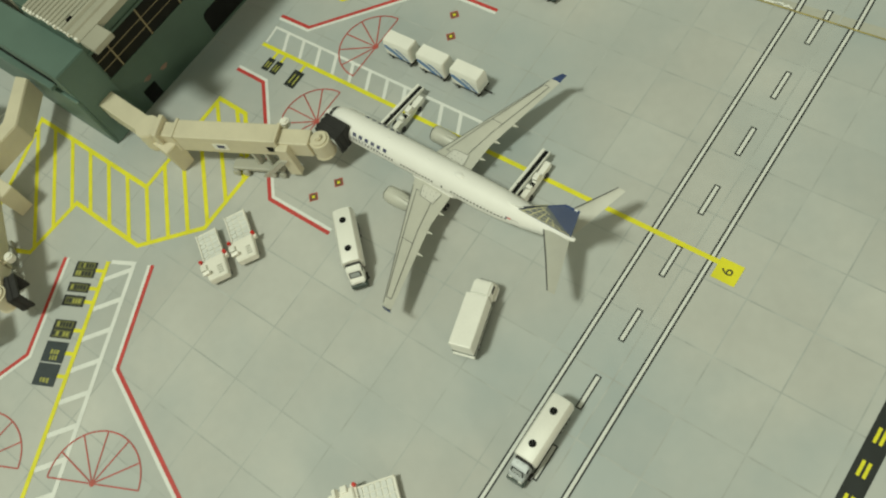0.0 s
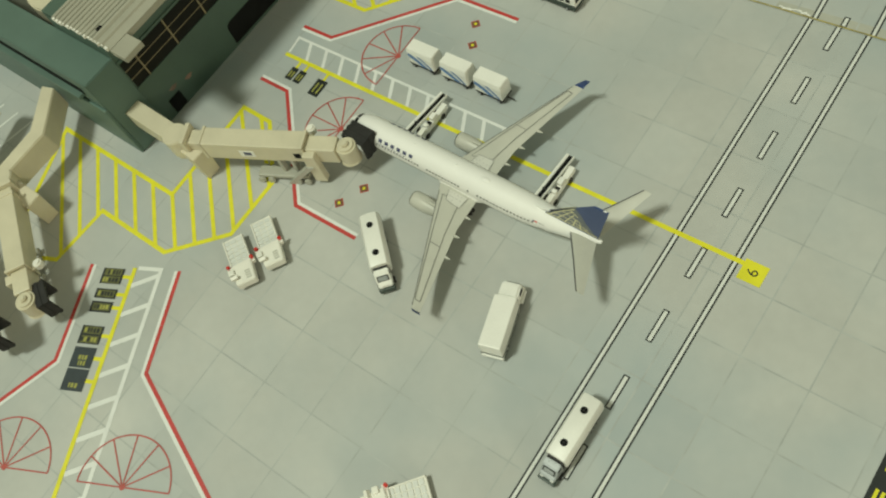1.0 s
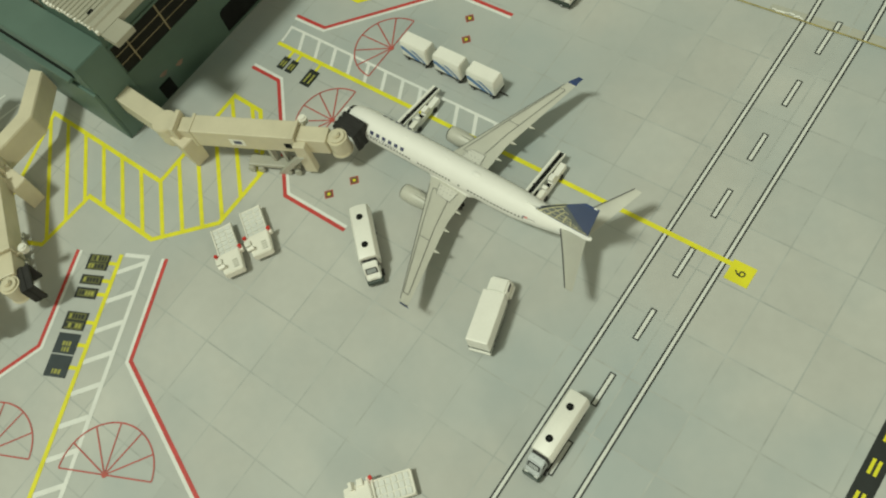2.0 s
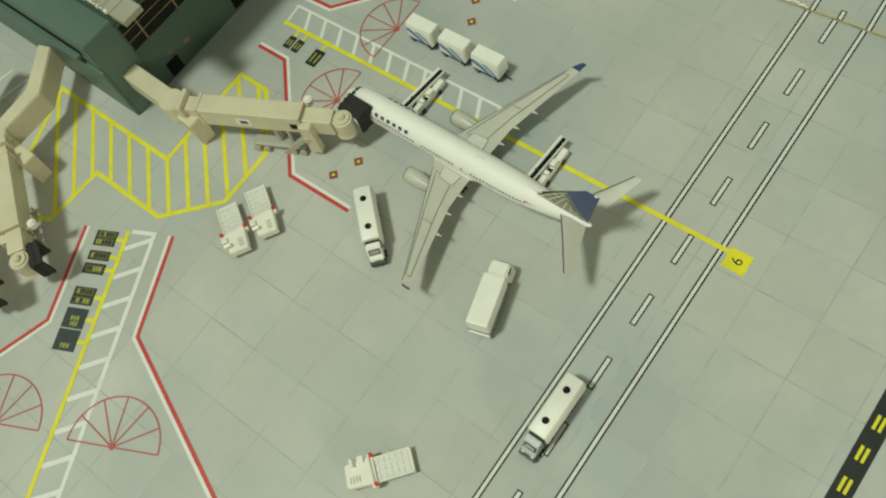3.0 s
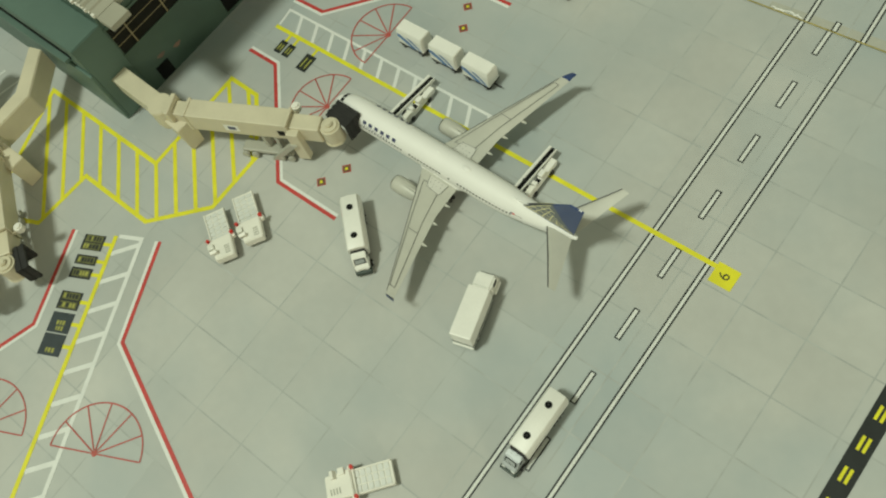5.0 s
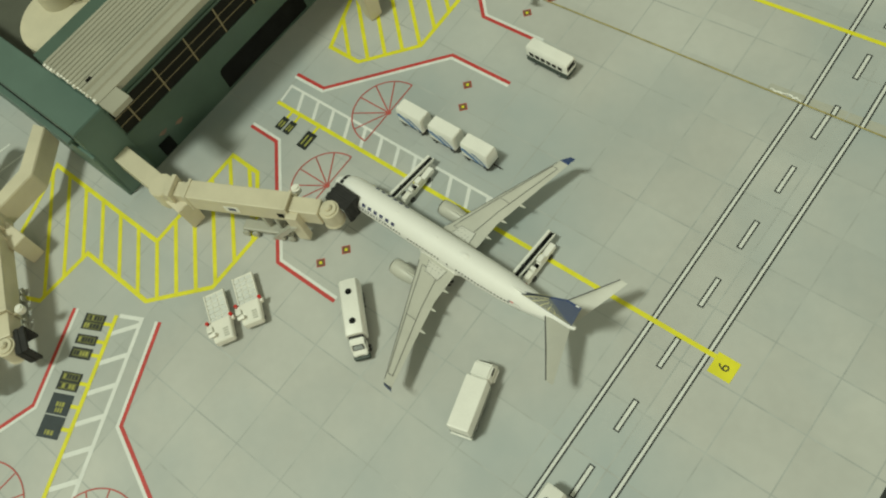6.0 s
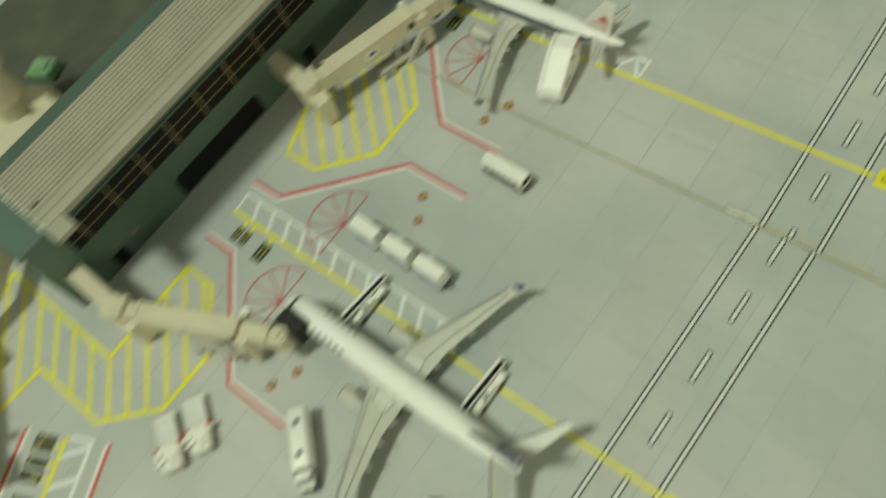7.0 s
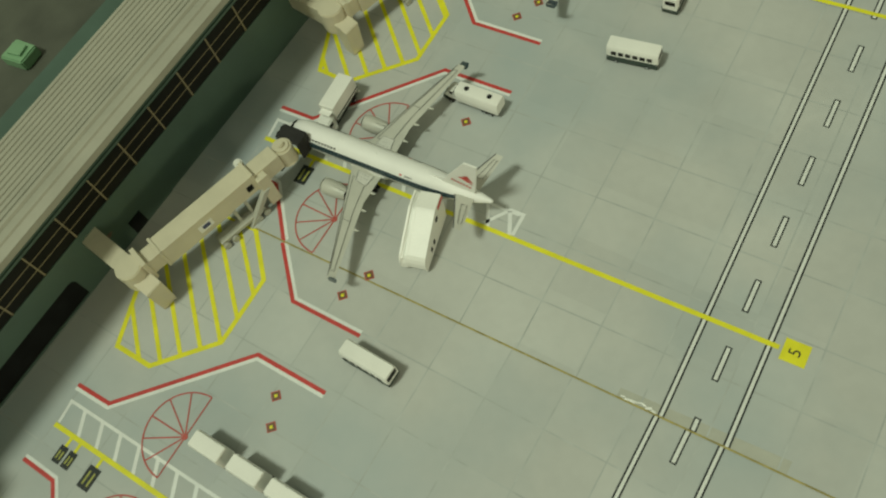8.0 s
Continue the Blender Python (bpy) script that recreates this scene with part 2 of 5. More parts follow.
def on_b(x, y):
    """Mat coordinates of the upper mat to the table."""
    a = radians(SKEW)
    return (-11.9 + (x + 11.9) * math.cos(a) - (y - 13.60) * math.sin(a), 13.60 + (x + 11.9) * math.sin(a) + (y - 13.60) * math.cos(a))


def seam_y(x):
    return SEAM[0][1] + (x - SEAM[0][0]) * slope


# faint slab joints
jo = bmesh.new()
for i in range(-12, 10):
    x = SLAB_X + i * SLAB
    if -33 < x < 13.5:
        stripe([(x, -31), (x, seam_y(x) - 0.03)], 0.042, ZA - 0.0045, bm=jo)
for j in range(-14, 9):
    y = SLAB_Y + j * SLAB
    if y < 9.8:
        stripe([(-33, y), (13.5, y)], 0.042, ZA - 0.003, bm=jo)
part("slab_joint", jo, M_JOINT, ground)
jb = bmesh.new()
for i in range(-12, 10):
    x = SLAB_X + i * SLAB
    p, q = on_b(x, 11.5), on_b(x, 44)
    d = (seam_y(p[0]) - p[1] + 0.03) / (q[1] - p[1])
    p = (p[0] + d * (q[0] - p[0]), p[1] + d * (q[1] - p[1]))
    stripe([p, q], 0.042, ZB - 0.0045, bm=jb)
for j in range(1, 18):
    y = 10.30 + j * SLAB
    stripe([on_b(-33, y), on_b(13, y)], 0.042, ZB - 0.003, bm=jb)
part("slab_joint", jb, M_JOINT, ground_b)


def red_line(pts, side, z, parent):
    part("red_line", stripe(pts, 0.13, z), M_RED, parent)
    part("white_line", stripe(pts, 0.11, z, side=side * 0.12), M_WHT, parent)


def fan(cx, cy, a0, a1, r, z, parent, blades=6):
    f = bmesh.new()
    for k in range(blades + 1):
        a = radians(a0 + (a1 - a0) * k / blades)
        stripe([(cx, cy), (cx + r * math.cos(a), cy + r * math.sin(a))], 0.044, z, bm=f)
    arc = [(cx + r * math.cos(radians(a0 + (a1 - a0) * k / 36)), cy + r * math.sin(radians(a0 + (a1 - a0) * k / 36))) for k in range(37)]
    stripe(arc, 0.046, z + 0.001, bm=f)
    cyl(cx, cy, z, 0.09, 0.002, bm=f, seg=14)
    part("turning_fan", f, M_FAN, parent)


def spot(x, y, z, parent, turn=45):
    f = bmesh.new()
    for w, zz, m, nm in ((0.185, 0, M_FAN, "spot_ring"), (0.150, 0.002, M_BROWN, "spot_field"), (0.06, 0.004, M_YEL, "spot_centre")):
        a = [(x + w * math.cos(radians(turn + k * 90 + 45)) * 1.1, y + w * math.sin(radians(turn + k * 90 + 45)) * 1.1) for k in range(4)]
        part(nm, quad(a, z + zz), m, parent)


def boxed_number(digit, x, y, z, parent, turn):
    c, s = math.cos(radians(turn)), math.sin(radians(turn))
    part("stand_number_field", quad([(x + c * u - s * v, y + s * u + c * v) for u, v in ((-0.34, -0.33), (0.34, -0.33), (0.34, 0.33), (-0.34, 0.33))], z), M_YEL, parent)
    m = Matrix.Translation((x, y, z + 0.003)) @ Matrix.Rotation(radians(turn + 90), 4, "Z") @ Matrix.Rotation(0, 4, "X")
    part("stand_number", text_bm(digit, 0.46, m), M_BLK, parent)


# lane with edge lines and dashes
def lane(f, y0, y1, z, parent, first, count):
    for x in (-0.84, 0.95):
        part("lane_edge", stripe([f(x, y0), f(x, y1)], 0.19, z), M_BLK, parent)
        part("lane_line", stripe([f(x, y0), f(x, y1)], 0.088, z + 0.002), M_LANE, parent)
    for k in range(count):
        y = first + 2.18 * k
        y0_ = max(y - 1.06, y0 + 0.01)
        part("dash_edge", stripe([f(0.04, y), f(0.04, y0_)], 0.19, z), M_BLK, parent)
        part("lane_dash", stripe([f(0.04, y - 0.04), f(0.04, y0_ + 0.04)], 0.10, z + 0.002), M_LANE, parent)


same = lambda x, y: (x, y)
lane(same, -31, 10.9, ZA, ground, 0.03 - 2.18 * 12, 18)
lane(on_b, 10.46, 44, ZB, ground_b, 10.88, 15)

# dark kerb band with paired yellow bars
part("edge_band", quad([(6.28, -31), (6.82, -31), (6.82, 10.9), (6.28, 10.9)], ZA), M_BLK, ground)
for k in range(-22, 12):
    y = -0.93 + k * 0.92
    for u in (6.47, 6.62):
        part("edge_bar", quad([(u - 0.042, y - 0.21), (u + 0.042, y - 0.21), (u + 0.042, y + 0.21), (u - 0.042, y + 0.21)], ZA + 0.002), M_YEL, ground)
eb = [on_b(6.28, 10.5), on_b(6.82, 10.5), on_b(6.82, 44), on_b(6.28, 44)]
part("edge_band", quad(eb, ZB), M_BLK, ground_b)
for k in range(0, 34):
    y = 11.2 + k * 0.92
    for u in (6.47, 6.62):
        part("edge_bar", quad([on_b(u - 0.042, y - 0.21), on_b(u + 0.042, y - 0.21), on_b(u + 0.042, y + 0.21), on_b(u - 0.042, y + 0.21)], ZB + 0.002), M_YEL, ground_b)


def stand(f, y0, z, parent, left=True, right=True, fans=True, signs=True, left_spots=True):
    """A stand whose lead-in line lies at y0: red clearance lines, ladder marking, fans and spots."""
    g = lambda x, y: f(x, y0 + y)
    if left:
        red_line([g(-16.47, -1.28), g(-15.17, -1.30), g(-11.88, -4.77), g(-9.33, -4.77)], 1, z, parent)
    if right:
        red_line([g(-16.47, 1.30), g(-15.15, 1.32), g(-11.86, 4.77), g(-9.33, 4.77)], -1, z, parent)
    part("lead_in_line", stripe([g(-16.3, 0), g(1.2, 0)], 0.15, z + 0.004), M_YEL, parent)
    lad = bmesh.new()
    stripe([g(-16.22, 0.10), g(-16.30, 0.80), g(-7.0, 0.80)], 0.10, z, bm=lad)
    for k in range(12):
        x = -15.70 + k * 0.76
        stripe([g(x, 0.80), g(x + 0.36, 0.06)], 0.125, z + 0.001, bm=lad)
    part("ladder_marking", lad, M_WHT, parent)
    if fans:
        c = g(-12.33, 1.69)
        fan(c[0], c[1], 90, 270, 1.33, z + 0.006, parent)
        c = g(-12.33, -1.69)
        fan(c[0], c[1], 90, 270, 1.30, z + 0.006, parent)
    for s in (1, -1) if left_spots else (1,):
        for x, y in ((-10.60, 4.00), (-10.18, 3.18)):
            p = g(x, s * y)
            spot(p[0], p[1], z + 0.006, parent)
    if signs:
        for x, w, e in ((-15.50, 0.15, 0.88), (-15.12, 0.15, 0.88), (-14.2, 0.22, 1.04)):
            part("sign_stem", stripe([g(x, -0.05), g(x, -0.42)], 0.11, z + 0.002), M_YEL, parent)
            part("sign_field", quad([g(x - w, -0.35), g(x + w, -0.35), g(x + w, -e), g(x - w, -e)], z + 0.006), M_BLK, parent)
            for q in (-0.4, 0.4):
                part("sign_bar", quad([g(x + q * w - 0.03, -0.50), g(x + q * w + 0.03, -0.50), g(x + q * w + 0.03, 0.12 - e), g(x + q * w - 0.03, 0.12 - e)], z + 0.008), M_OLIVE, parent)


stand(same, 2.28, ZA, ground)
boxed_number("6", 1.50, 2.12, ZA + 0.008, ground, 0)


def hatch(outline, bars, z, parent):
    f = stripe(outline, 0.16, z, closed=True)
    for a, b in bars:
        stripe([a, b], 0.145, z + 0.001, bm=f)
    part("hatched_zone", f, M_YEL, parent)


def cut(poly, c, d):
    """Where the line through c along d enters and leaves the outline."""
    ts = []
    d = Vector(d)
    for i in range(len(poly)):
        a, e = Vector(poly[i]), Vector(poly[(i + 1) % len(poly)]) - Vector(poly[i])
        den = d.x * e.y - d.y * e.x
        if abs(den) < 1e-9:
            continue
        w = a - Vector(c)
        t, u = (w.x * e.y - w.y * e.x) / den, (w.x * d.y - w.y * d.x) / den
        if 0 <= u <= 1:
            ts.append(t)
    ts.sort()
    return [(tuple(Vector(c) + d * ts[k]), tuple(Vector(c) + d * ts[k + 1])) for k in range(0, len(ts) - 1, 2)]


# the zone under the bridges of stands 6 and 7
Z6 = [(-16.2, -0.28), (-14.9, -0.33), (-13.18, -2.16), (-13.2, -4.39), (-14.86, -6.04), (-18.1, -5.99), (-18.25, -8.2), (-20.2, -9.0), (-22.06, -4.18), (-16.18, -4.26)]
bars6 = []
for k in range(-5, 7):
    bars6 += cut(Z6, (-16.13 - 1.04 * k, -4.30 + 0.04 * k), (0.725, -0.69))
hatch(Z6, bars6, ZA, ground)
# the zone under the bridge of stand 5
Z5 = [(-16.16, 5.15), (-14.76, 5.14), (-13.15, 6.83), (-13.18, 9.13), (-14.5, 10.45), (-16.2, 10.42), (-17.3, 8.2)]
bars5 = []
for k in range(-8, 9):
    bars5 += cut(Z5, (-14.9 + 0.46 * k, 7.5 + 0.46 * k), (0.74, -0.67))
hatch(Z5, bars5, ZA, ground)

# stand 7 runs off at an angle round the end of the terminal
red_line([(-13.88, -6.29), (-12.42, -9.44), (-7.22, -11.45), (-3.0, -13.1)], -1, ZA, ground)
red_line([(-16.90, -7.65), (-15.51, -10.75), (-16.16, -12.59), (-17.2, -15.5)], 1, ZA, ground)
part("lead_in_line", stripe([(-15.38, -6.98), (-9.0, -20.9)], 0.15, ZA + 0.004), M_YEL, ground)
d7 = Vector((3.54, -7.69)).normalized()
n7 = Vector((-d7.y, d7.x))
o7 = Vector((-15.38, -6.98))
g7 = lambda u, v: tuple(o7 + d7 * u + n7 * v)
lad = bmesh.new()
stripe([g7(0.0, 0.12), g7(0.0, 0.97), g7(14.0, 0.97)], 0.14, ZA, bm=lad)
for k in range(11):
    u = 0.30 + 1.02 * k
    stripe([g7(u + 0.35, 0.06), g7(u - 0.10, 0.97)], 0.16, ZA + 0.001, bm=lad)
part("ladder_marking", lad, M_WHT, ground)
M_SIGN = mat("printed_sign_blue_black", (0.025, 0.038, 0.045), 0.5, spec=0.6, var=0.2, scale=300)
srng = random.Random(3)
for u, w, rows in ((0.35, 0.28, (-0.5, 0.5)), (0.98, 0.17, (0.0,)), (1.45, 0.19, (0.0,)), (2.42, 0.31, (-0.5, 0.5)), (3.18, 0.34, (0.0, 0.55)), (3.92, 0.36, (0.5,))):
    part("sign_stem", stripe([g7(u, -0.05), g7(u, -0.40)], 0.13, ZA + 0.002), M_YEL, ground)
    dark = w > 0.32
    part("sign_field", quad([g7(u - w, -0.34), g7(u + w, -0.34), g7(u + w, -1.14), g7(u - w, -1.14)], ZA + 0.006), M_SIGN if dark else M_BLK, ground)
    for q in rows:
        c = u + q * w
        if not dark:
            part("sign_panel", quad([g7(c - 0.12, -0.42), g7(c + 0.12, -0.42), g7(c + 0.12, -1.06), g7(c - 0.12, -1.06)], ZA + 0.007), M_SIGNOLIVE, ground)
        v = -0.48 if not dark else -0.58
        while v > (-0.98 if not dark else -0.86):
            d = 0.05 + 0.05 * srng.random()
            part("sign_bar", quad([g7(c - 0.075, v), g7(c + 0.075, v), g7(c + 0.075, v - d), g7(c - 0.075, v - d)], ZA + 0.009), M_BLK if not dark and srng.random() < 0.7 else M_OLIVE, ground)
            v -= d + 0.035
fan(-10.60, -12.35, 25.5, 205.5, 1.53, ZA + 0.006, ground)
fan(-14.40, -14.04, 25.5, 205.5, 1.55, ZA + 0.006, ground)

# stands 5 and 4 on the upper mat
red_line([(-13.40, 10.47), (-11.9, 8.97), (-9.38, 8.99)], 1, ZA, ground)
red_line([(-16.2, 12.13), (-14.85, 12.12), (-13.38, 10.53)], 1, ZB, ground_b)
stand(on_b, 13.60, ZB, ground_b, left=False, left_spots=False)
spot(-10.59, 9.84, ZA + 0.006, ground)
spot(-10.19, 10.76, ZB + 0.006, ground_b)
boxed_number("5", *on_b(1.62, 13.62), ZB + 0.008, ground_b, SKEW)
fr = bmesh.new()
stripe([on_b(-7.9, 13.72), on_b(-7.35, 14.45), on_b(-6.9, 14.45), on_b(-6.9, 13.7)], 0.11, ZB + 0.001, bm=fr)
part("ladder_marking", fr, M_WHT, ground_b)
stand(on_b, 25.28, ZB, ground_b, right=False, fans=False)
Z4 = [on_b(*p) for p in [(-16.05, 16.75), (-14.85, 16.68), (-13.0, 18.42), (-12.95, 20.5), (-14.5, 22.0), (-16.2, 22.0), (-17.3, 20)]]
bars4 = []
for k in range(-8, 9):
    bars4 += cut(Z4, (-14.7 + 0.46 * k, 19.1 + 0.46 * k), (0.74, -0.67))
hatch(Z4, bars4, ZB, ground_b)

def put_strip(x, y, w, h, turn):
    """A small raised strip that carries a painted glint."""
    b = box(-w / 2, w / 2, -h / 2, h / 2, 0, 0.02, 0.006)
    bmesh.ops.transform(b, matrix=Matrix.Translation((x, y, ZB + 0.006)) @ Matrix.Rotation(radians(turn), 4, "Z"), verts=b.verts[:])
    return b


# brown tape edge along the seam and a shiny strip of clear tape over the lane
part("seam_edge", stripe([(-14.5, seam_y(-14.5) + 0.015), (12, seam_y(12) + 0.015)], 0.055, ZB + 0.004), M_SEAM, ground_b)
part("clear_tape", quad([(-2.0, seam_y(-2) + 0.02), (2.6, seam_y(2.6) + 0.02), (2.6, seam_y(2.6) + 0.42), (-2.0, seam_y(-2) + 0.30)], ZB - 0.0050), M_TAPE, ground_b)
# white strips paint in the glints on the clear tape
M_GLINT = mat("white_tape_glint", (0.85, 0.86, 0.82), 0.15, var=0.1, scale=400, spec=0.8)
for k in range(7):
    gx = -1.85 + 0.15 * k
    part("tape_glint", put_strip(gx, seam_y(gx) + 0.10 + 0.03 * math.sin(5 * k), 0.13 + 0.05 * (k % 2), 0.045 + 0.015 * (k % 3), 8 + 25 * math.sin(3 * k)), M_GLINT, ground_b)

# ---- terminal: upright green front, dark window band, ribbed beige roof ----
terminal = thing("terminal_building", "green plastic model terminal with ribbed beige roof and dark window band", "building", -18.42, -3.36, 0, -1.37)
LEN = 44.0
RAKE = 0.01  # setback of the front for each centimetre of height


def fx(z):
    return -RAKE * z


wall = part("wall", profile_y([(0, 0), (fx(3.8), 3.80), (-3.05, 3.80), (-3.05, 2.3), (-12, 2.3), (-12, 0)], 1.2, LEN), M_GREEN, terminal)
part("end_wall", profile_y([(0.02, 0), (fx(4.0) + 0.02, 3.68), (-12, 3.68), (-12, 0)], -0.05, 1.2, bevel=0.03), M_GREENTOP, terminal, "green parapet block closing the end")
part("end_ledge", box(-12, -0.9, -0.28, -0.05, 2.70, 2.85, 0.03), M_GREENTOP, terminal)
# black strip paints the shade of the groove under the parapet
part("end_recess_shade", box(-12, -0.75, -0.075, -0.05, 2.87, 3.15), M_INK, terminal)
part("end_plinth", box(-12, 0.0, -0.16, -0.05, 0.0, 2.45, 0.04), M_GREENTOP, terminal)
part("roof_deck", box(-11.9, -3.06, 1.25, LEN, 2.31, 2.36), M_FLOORDK, terminal, "dark grey flat roof deck")


def front_slab(name, y0, y1, z0, z1, out, material, parent, thick=0.05):
    b = bmesh.new()
    q = [(fx(z0) + out, z0), (fx(z1) + out, z1), (fx(z1) + out - thick, z1), (fx(z0) + out - thick, z0)]
    return part(name, profile_y(q, y0, y1, b), material, parent)


# windows: dark panes between tan mullions
W0, W1, step = 2.13, 3.33, 1.447  # sill and head of the band, width of a bay
band = front_slab("window_band", 1.25, LEN - 0.1, W0, W1, 0.012, M_GLASS, terminal)
for k in range(29):
    y0, y1 = max(1.28, 0.426 + k * step), 1.873 + k * step
    for j in range(3):
        z0 = W0 + 0.03 + j * 0.385
        front_slab("pane", y0 + 0.03, y1 - 0.03, z0, z0 + 0.355, 0.022, M_GLASS, band, 0.02)
    front_slab("mullion", y1 - 0.026, y1 + 0.026, W0, W1, 0.042, M_MULL, band, 0.03)
for j in (1, 2):
    z0 = W0 + 0.015 + j * 0.385
    front_slab("transom", 1.25, LEN - 0.1, z0 - 0.014, z0 + 0.014, 0.034, M_MULL, band, 0.03)
front_slab("window_head", 1.2, LEN - 0.1, W1, W1 + 0.10, 0.05, M_GREEN, terminal, 0.06)
front_slab("window_sill", 1.2, LEN - 0.1, W0 - 0.06, W0, 0.045, M_GREEN, terminal, 0.06)

# dark openings at apron level: flat black panels paint the shade inside, above sills
for y0, y1, z0, z1 in ((5.14, 9.48, 0.14, 1.09), (28.3, 32.7, 0.14, 1.09)):
    bm = bmesh.new()
    ring = [(y0, z0), (y1, z0), (y1, z1 - 0.2), (y1 - 0.06, z1 - 0.06), (y1 - 0.2, z1), (y0 + 0.2, z1), (y0 + 0.06, z1 - 0.06), (y0, z1 - 0.2)]
    loft([[(fx(c) + k, a, c) for a, c in ring] for k in (-0.02, 0.012)], bm)
    part("gate_opening", bm, M_INK, terminal)
    rim = bmesh.new()
    loft([[(fx(z0 - 0.05) + k, a, z0 - e) for a, e in ((y0, 0.05), (y1, 0.05), (y1, 0.0), (y0, 0.0))] for k in (0.0, 0.05)], rim)
    part("sill", rim, M_GREEN, terminal)
for y0 in (1.75, 11.9, 22.6):
    front_slab("service_door", y0, y0 + 0.55, 0.06, 0.70, 0.03, M_INK, terminal, 0.05)
# faded reddish scuffs on the green front
M_SCUFF = mat("faded_red_scuff", (0.20, 0.13, 0.10), 0.5, var=0.5, scale=200)
for y0, z0 in ((2.2, 0.97), (2.9, 0.80), (11.2, 1.03)):
    b = bmesh.new()
    vs = [b.verts.new((fx(z0 + 0.09 * math.sin(a)) + 0.006, y0 + (0.16 + 0.05 * math.sin(3 * a)) * math.cos(a), z0 + 0.09 * math.sin(a))) for a in [i * math.tau / 18 for i in range(18)]]
    b.faces.new(vs)
    part("scuff", b, M_SCUFF, terminal)

# roof: ribbed sheet, two rolls and a fascia that overhangs the windows, on a lintel over the wall
part("lintel", box(-3.0, 0.03, 1.2, LEN, 3.78, 4.50), M_GREEN, terminal)
part("soffit", box(-2.9, 0.74, 1.2, LEN, 4.40, 4.47), M_GREEN, terminal)
RX, RZ, n = 0.82, 0.65, 11
ribs = []
w = 2.10 / n
for i in range(n):
    x = RX - 3.02 + w * i
    ribs += [(x, RZ + 4.01), (x + w * 0.55, RZ + 4.01), (x + w * 0.64, RZ + 3.97), (x + w * 0.92, RZ + 3.97)]
edge = [(-0.90, 4.05), (-0.84, 4.09), (-0.74, 4.09), (-0.68, 4.01), (-0.50, 4.01), (-0.46, 4.08), (-0.36, 4.08), (-0.32, 4.02), (-0.02, 3.97), (0.00, 3.75), (-0.10, 3.75), (-0.46, 3.82), (-3.02, 3.82)]
roof = part("roof", profile_y(ribs + [(RX + a, RZ + c) for a, c in edge], 1.15, LEN), M_ROOF, terminal, "ribbed beige roof sheet with rounded rolls")
part("fascia_end", box(RX - 0.01, RX + 0.70, 1.12, 1.88, RZ + 3.74, RZ + 3.965, 0.02), M_ROOF, roof)
part("roof_bracket", box(RX - 0.98, RX - 0.89, 1.45, 1.65, RZ + 4.02, RZ + 4.11), M_INK, roof)
frng = random.Random(5)
for i in range(16):
    u = RX - 2.95 + i * 0.18
    part("roof_burr", box(u, u + 0.06 + 0.08 * frng.random(), 1.12 - 0.05 * frng.random(), 1.17, RZ + 3.9, RZ + 4.02, 0.01), M_CREAM, roof)

# round platform with a stub tower on the roof deck
tower = thing("roof_tower", "beige round roof platform carrying a stubby control tower", "tower", -23.3, 0.0, 2.36)
part("platform", cyl(0, 0, 0.5, 1.72, 1.0, seg=64, bevel=0.05), M_BEIGE, tower, smooth=True)
part("shaft", cyl(-0.75, 0.45, 2.0, 0.72, 2.0, seg=40, r2=0.66), M_BEIGE, tower, smooth=True)
part("cab", cyl(-0.75, 0.45, 3.3, 0.95, 0.7, seg=40, bevel=0.06), M_BEIGE, tower, smooth=True)
part("walkway", box(-0.3, 1.2, 0.75, 1.35, 0.99, 1.45, 0.04), M_BEIGE, tower)
M_MINT = mat("mint_green_plastic", (0.20, 0.36, 0.20), 0.45)
for bx, by, tn in ((-25.3, 2.3, 30), (-24.6, 11.6, 10), (-27.4, 6.4, 40)):
    u = thing("roof_unit", "small mint green roof unit on the grey deck", "roof unit", bx, by, 2.36, tn, group="roof units")
    part("housing", prism([(-0.55, -0.4), (0.45, -0.45), (0.55, 0.35), (-0.4, 0.45)], 0, 0.45, bevel=0.05), M_MINT, u)
    part("lid", box(-0.3, 0.3, -0.22, 0.22, 0.45, 0.55, 0.03), M_MINT, u)

# pale stripes printed on the mat behind the end of the terminal
for k in range(5):
    part("apron_stripe", stripe([(-23.2 - k * 0.9, -9.5 - 0.1 * k), (-21.9 - k * 0.9, -4.6)], 0.09, ZA), M_LANE, ground)


# ---- jet bridges ----
def put(bm, m):
    bmesh.ops.transform(bm, matrix=m, verts=bm.verts[:])
    return bm


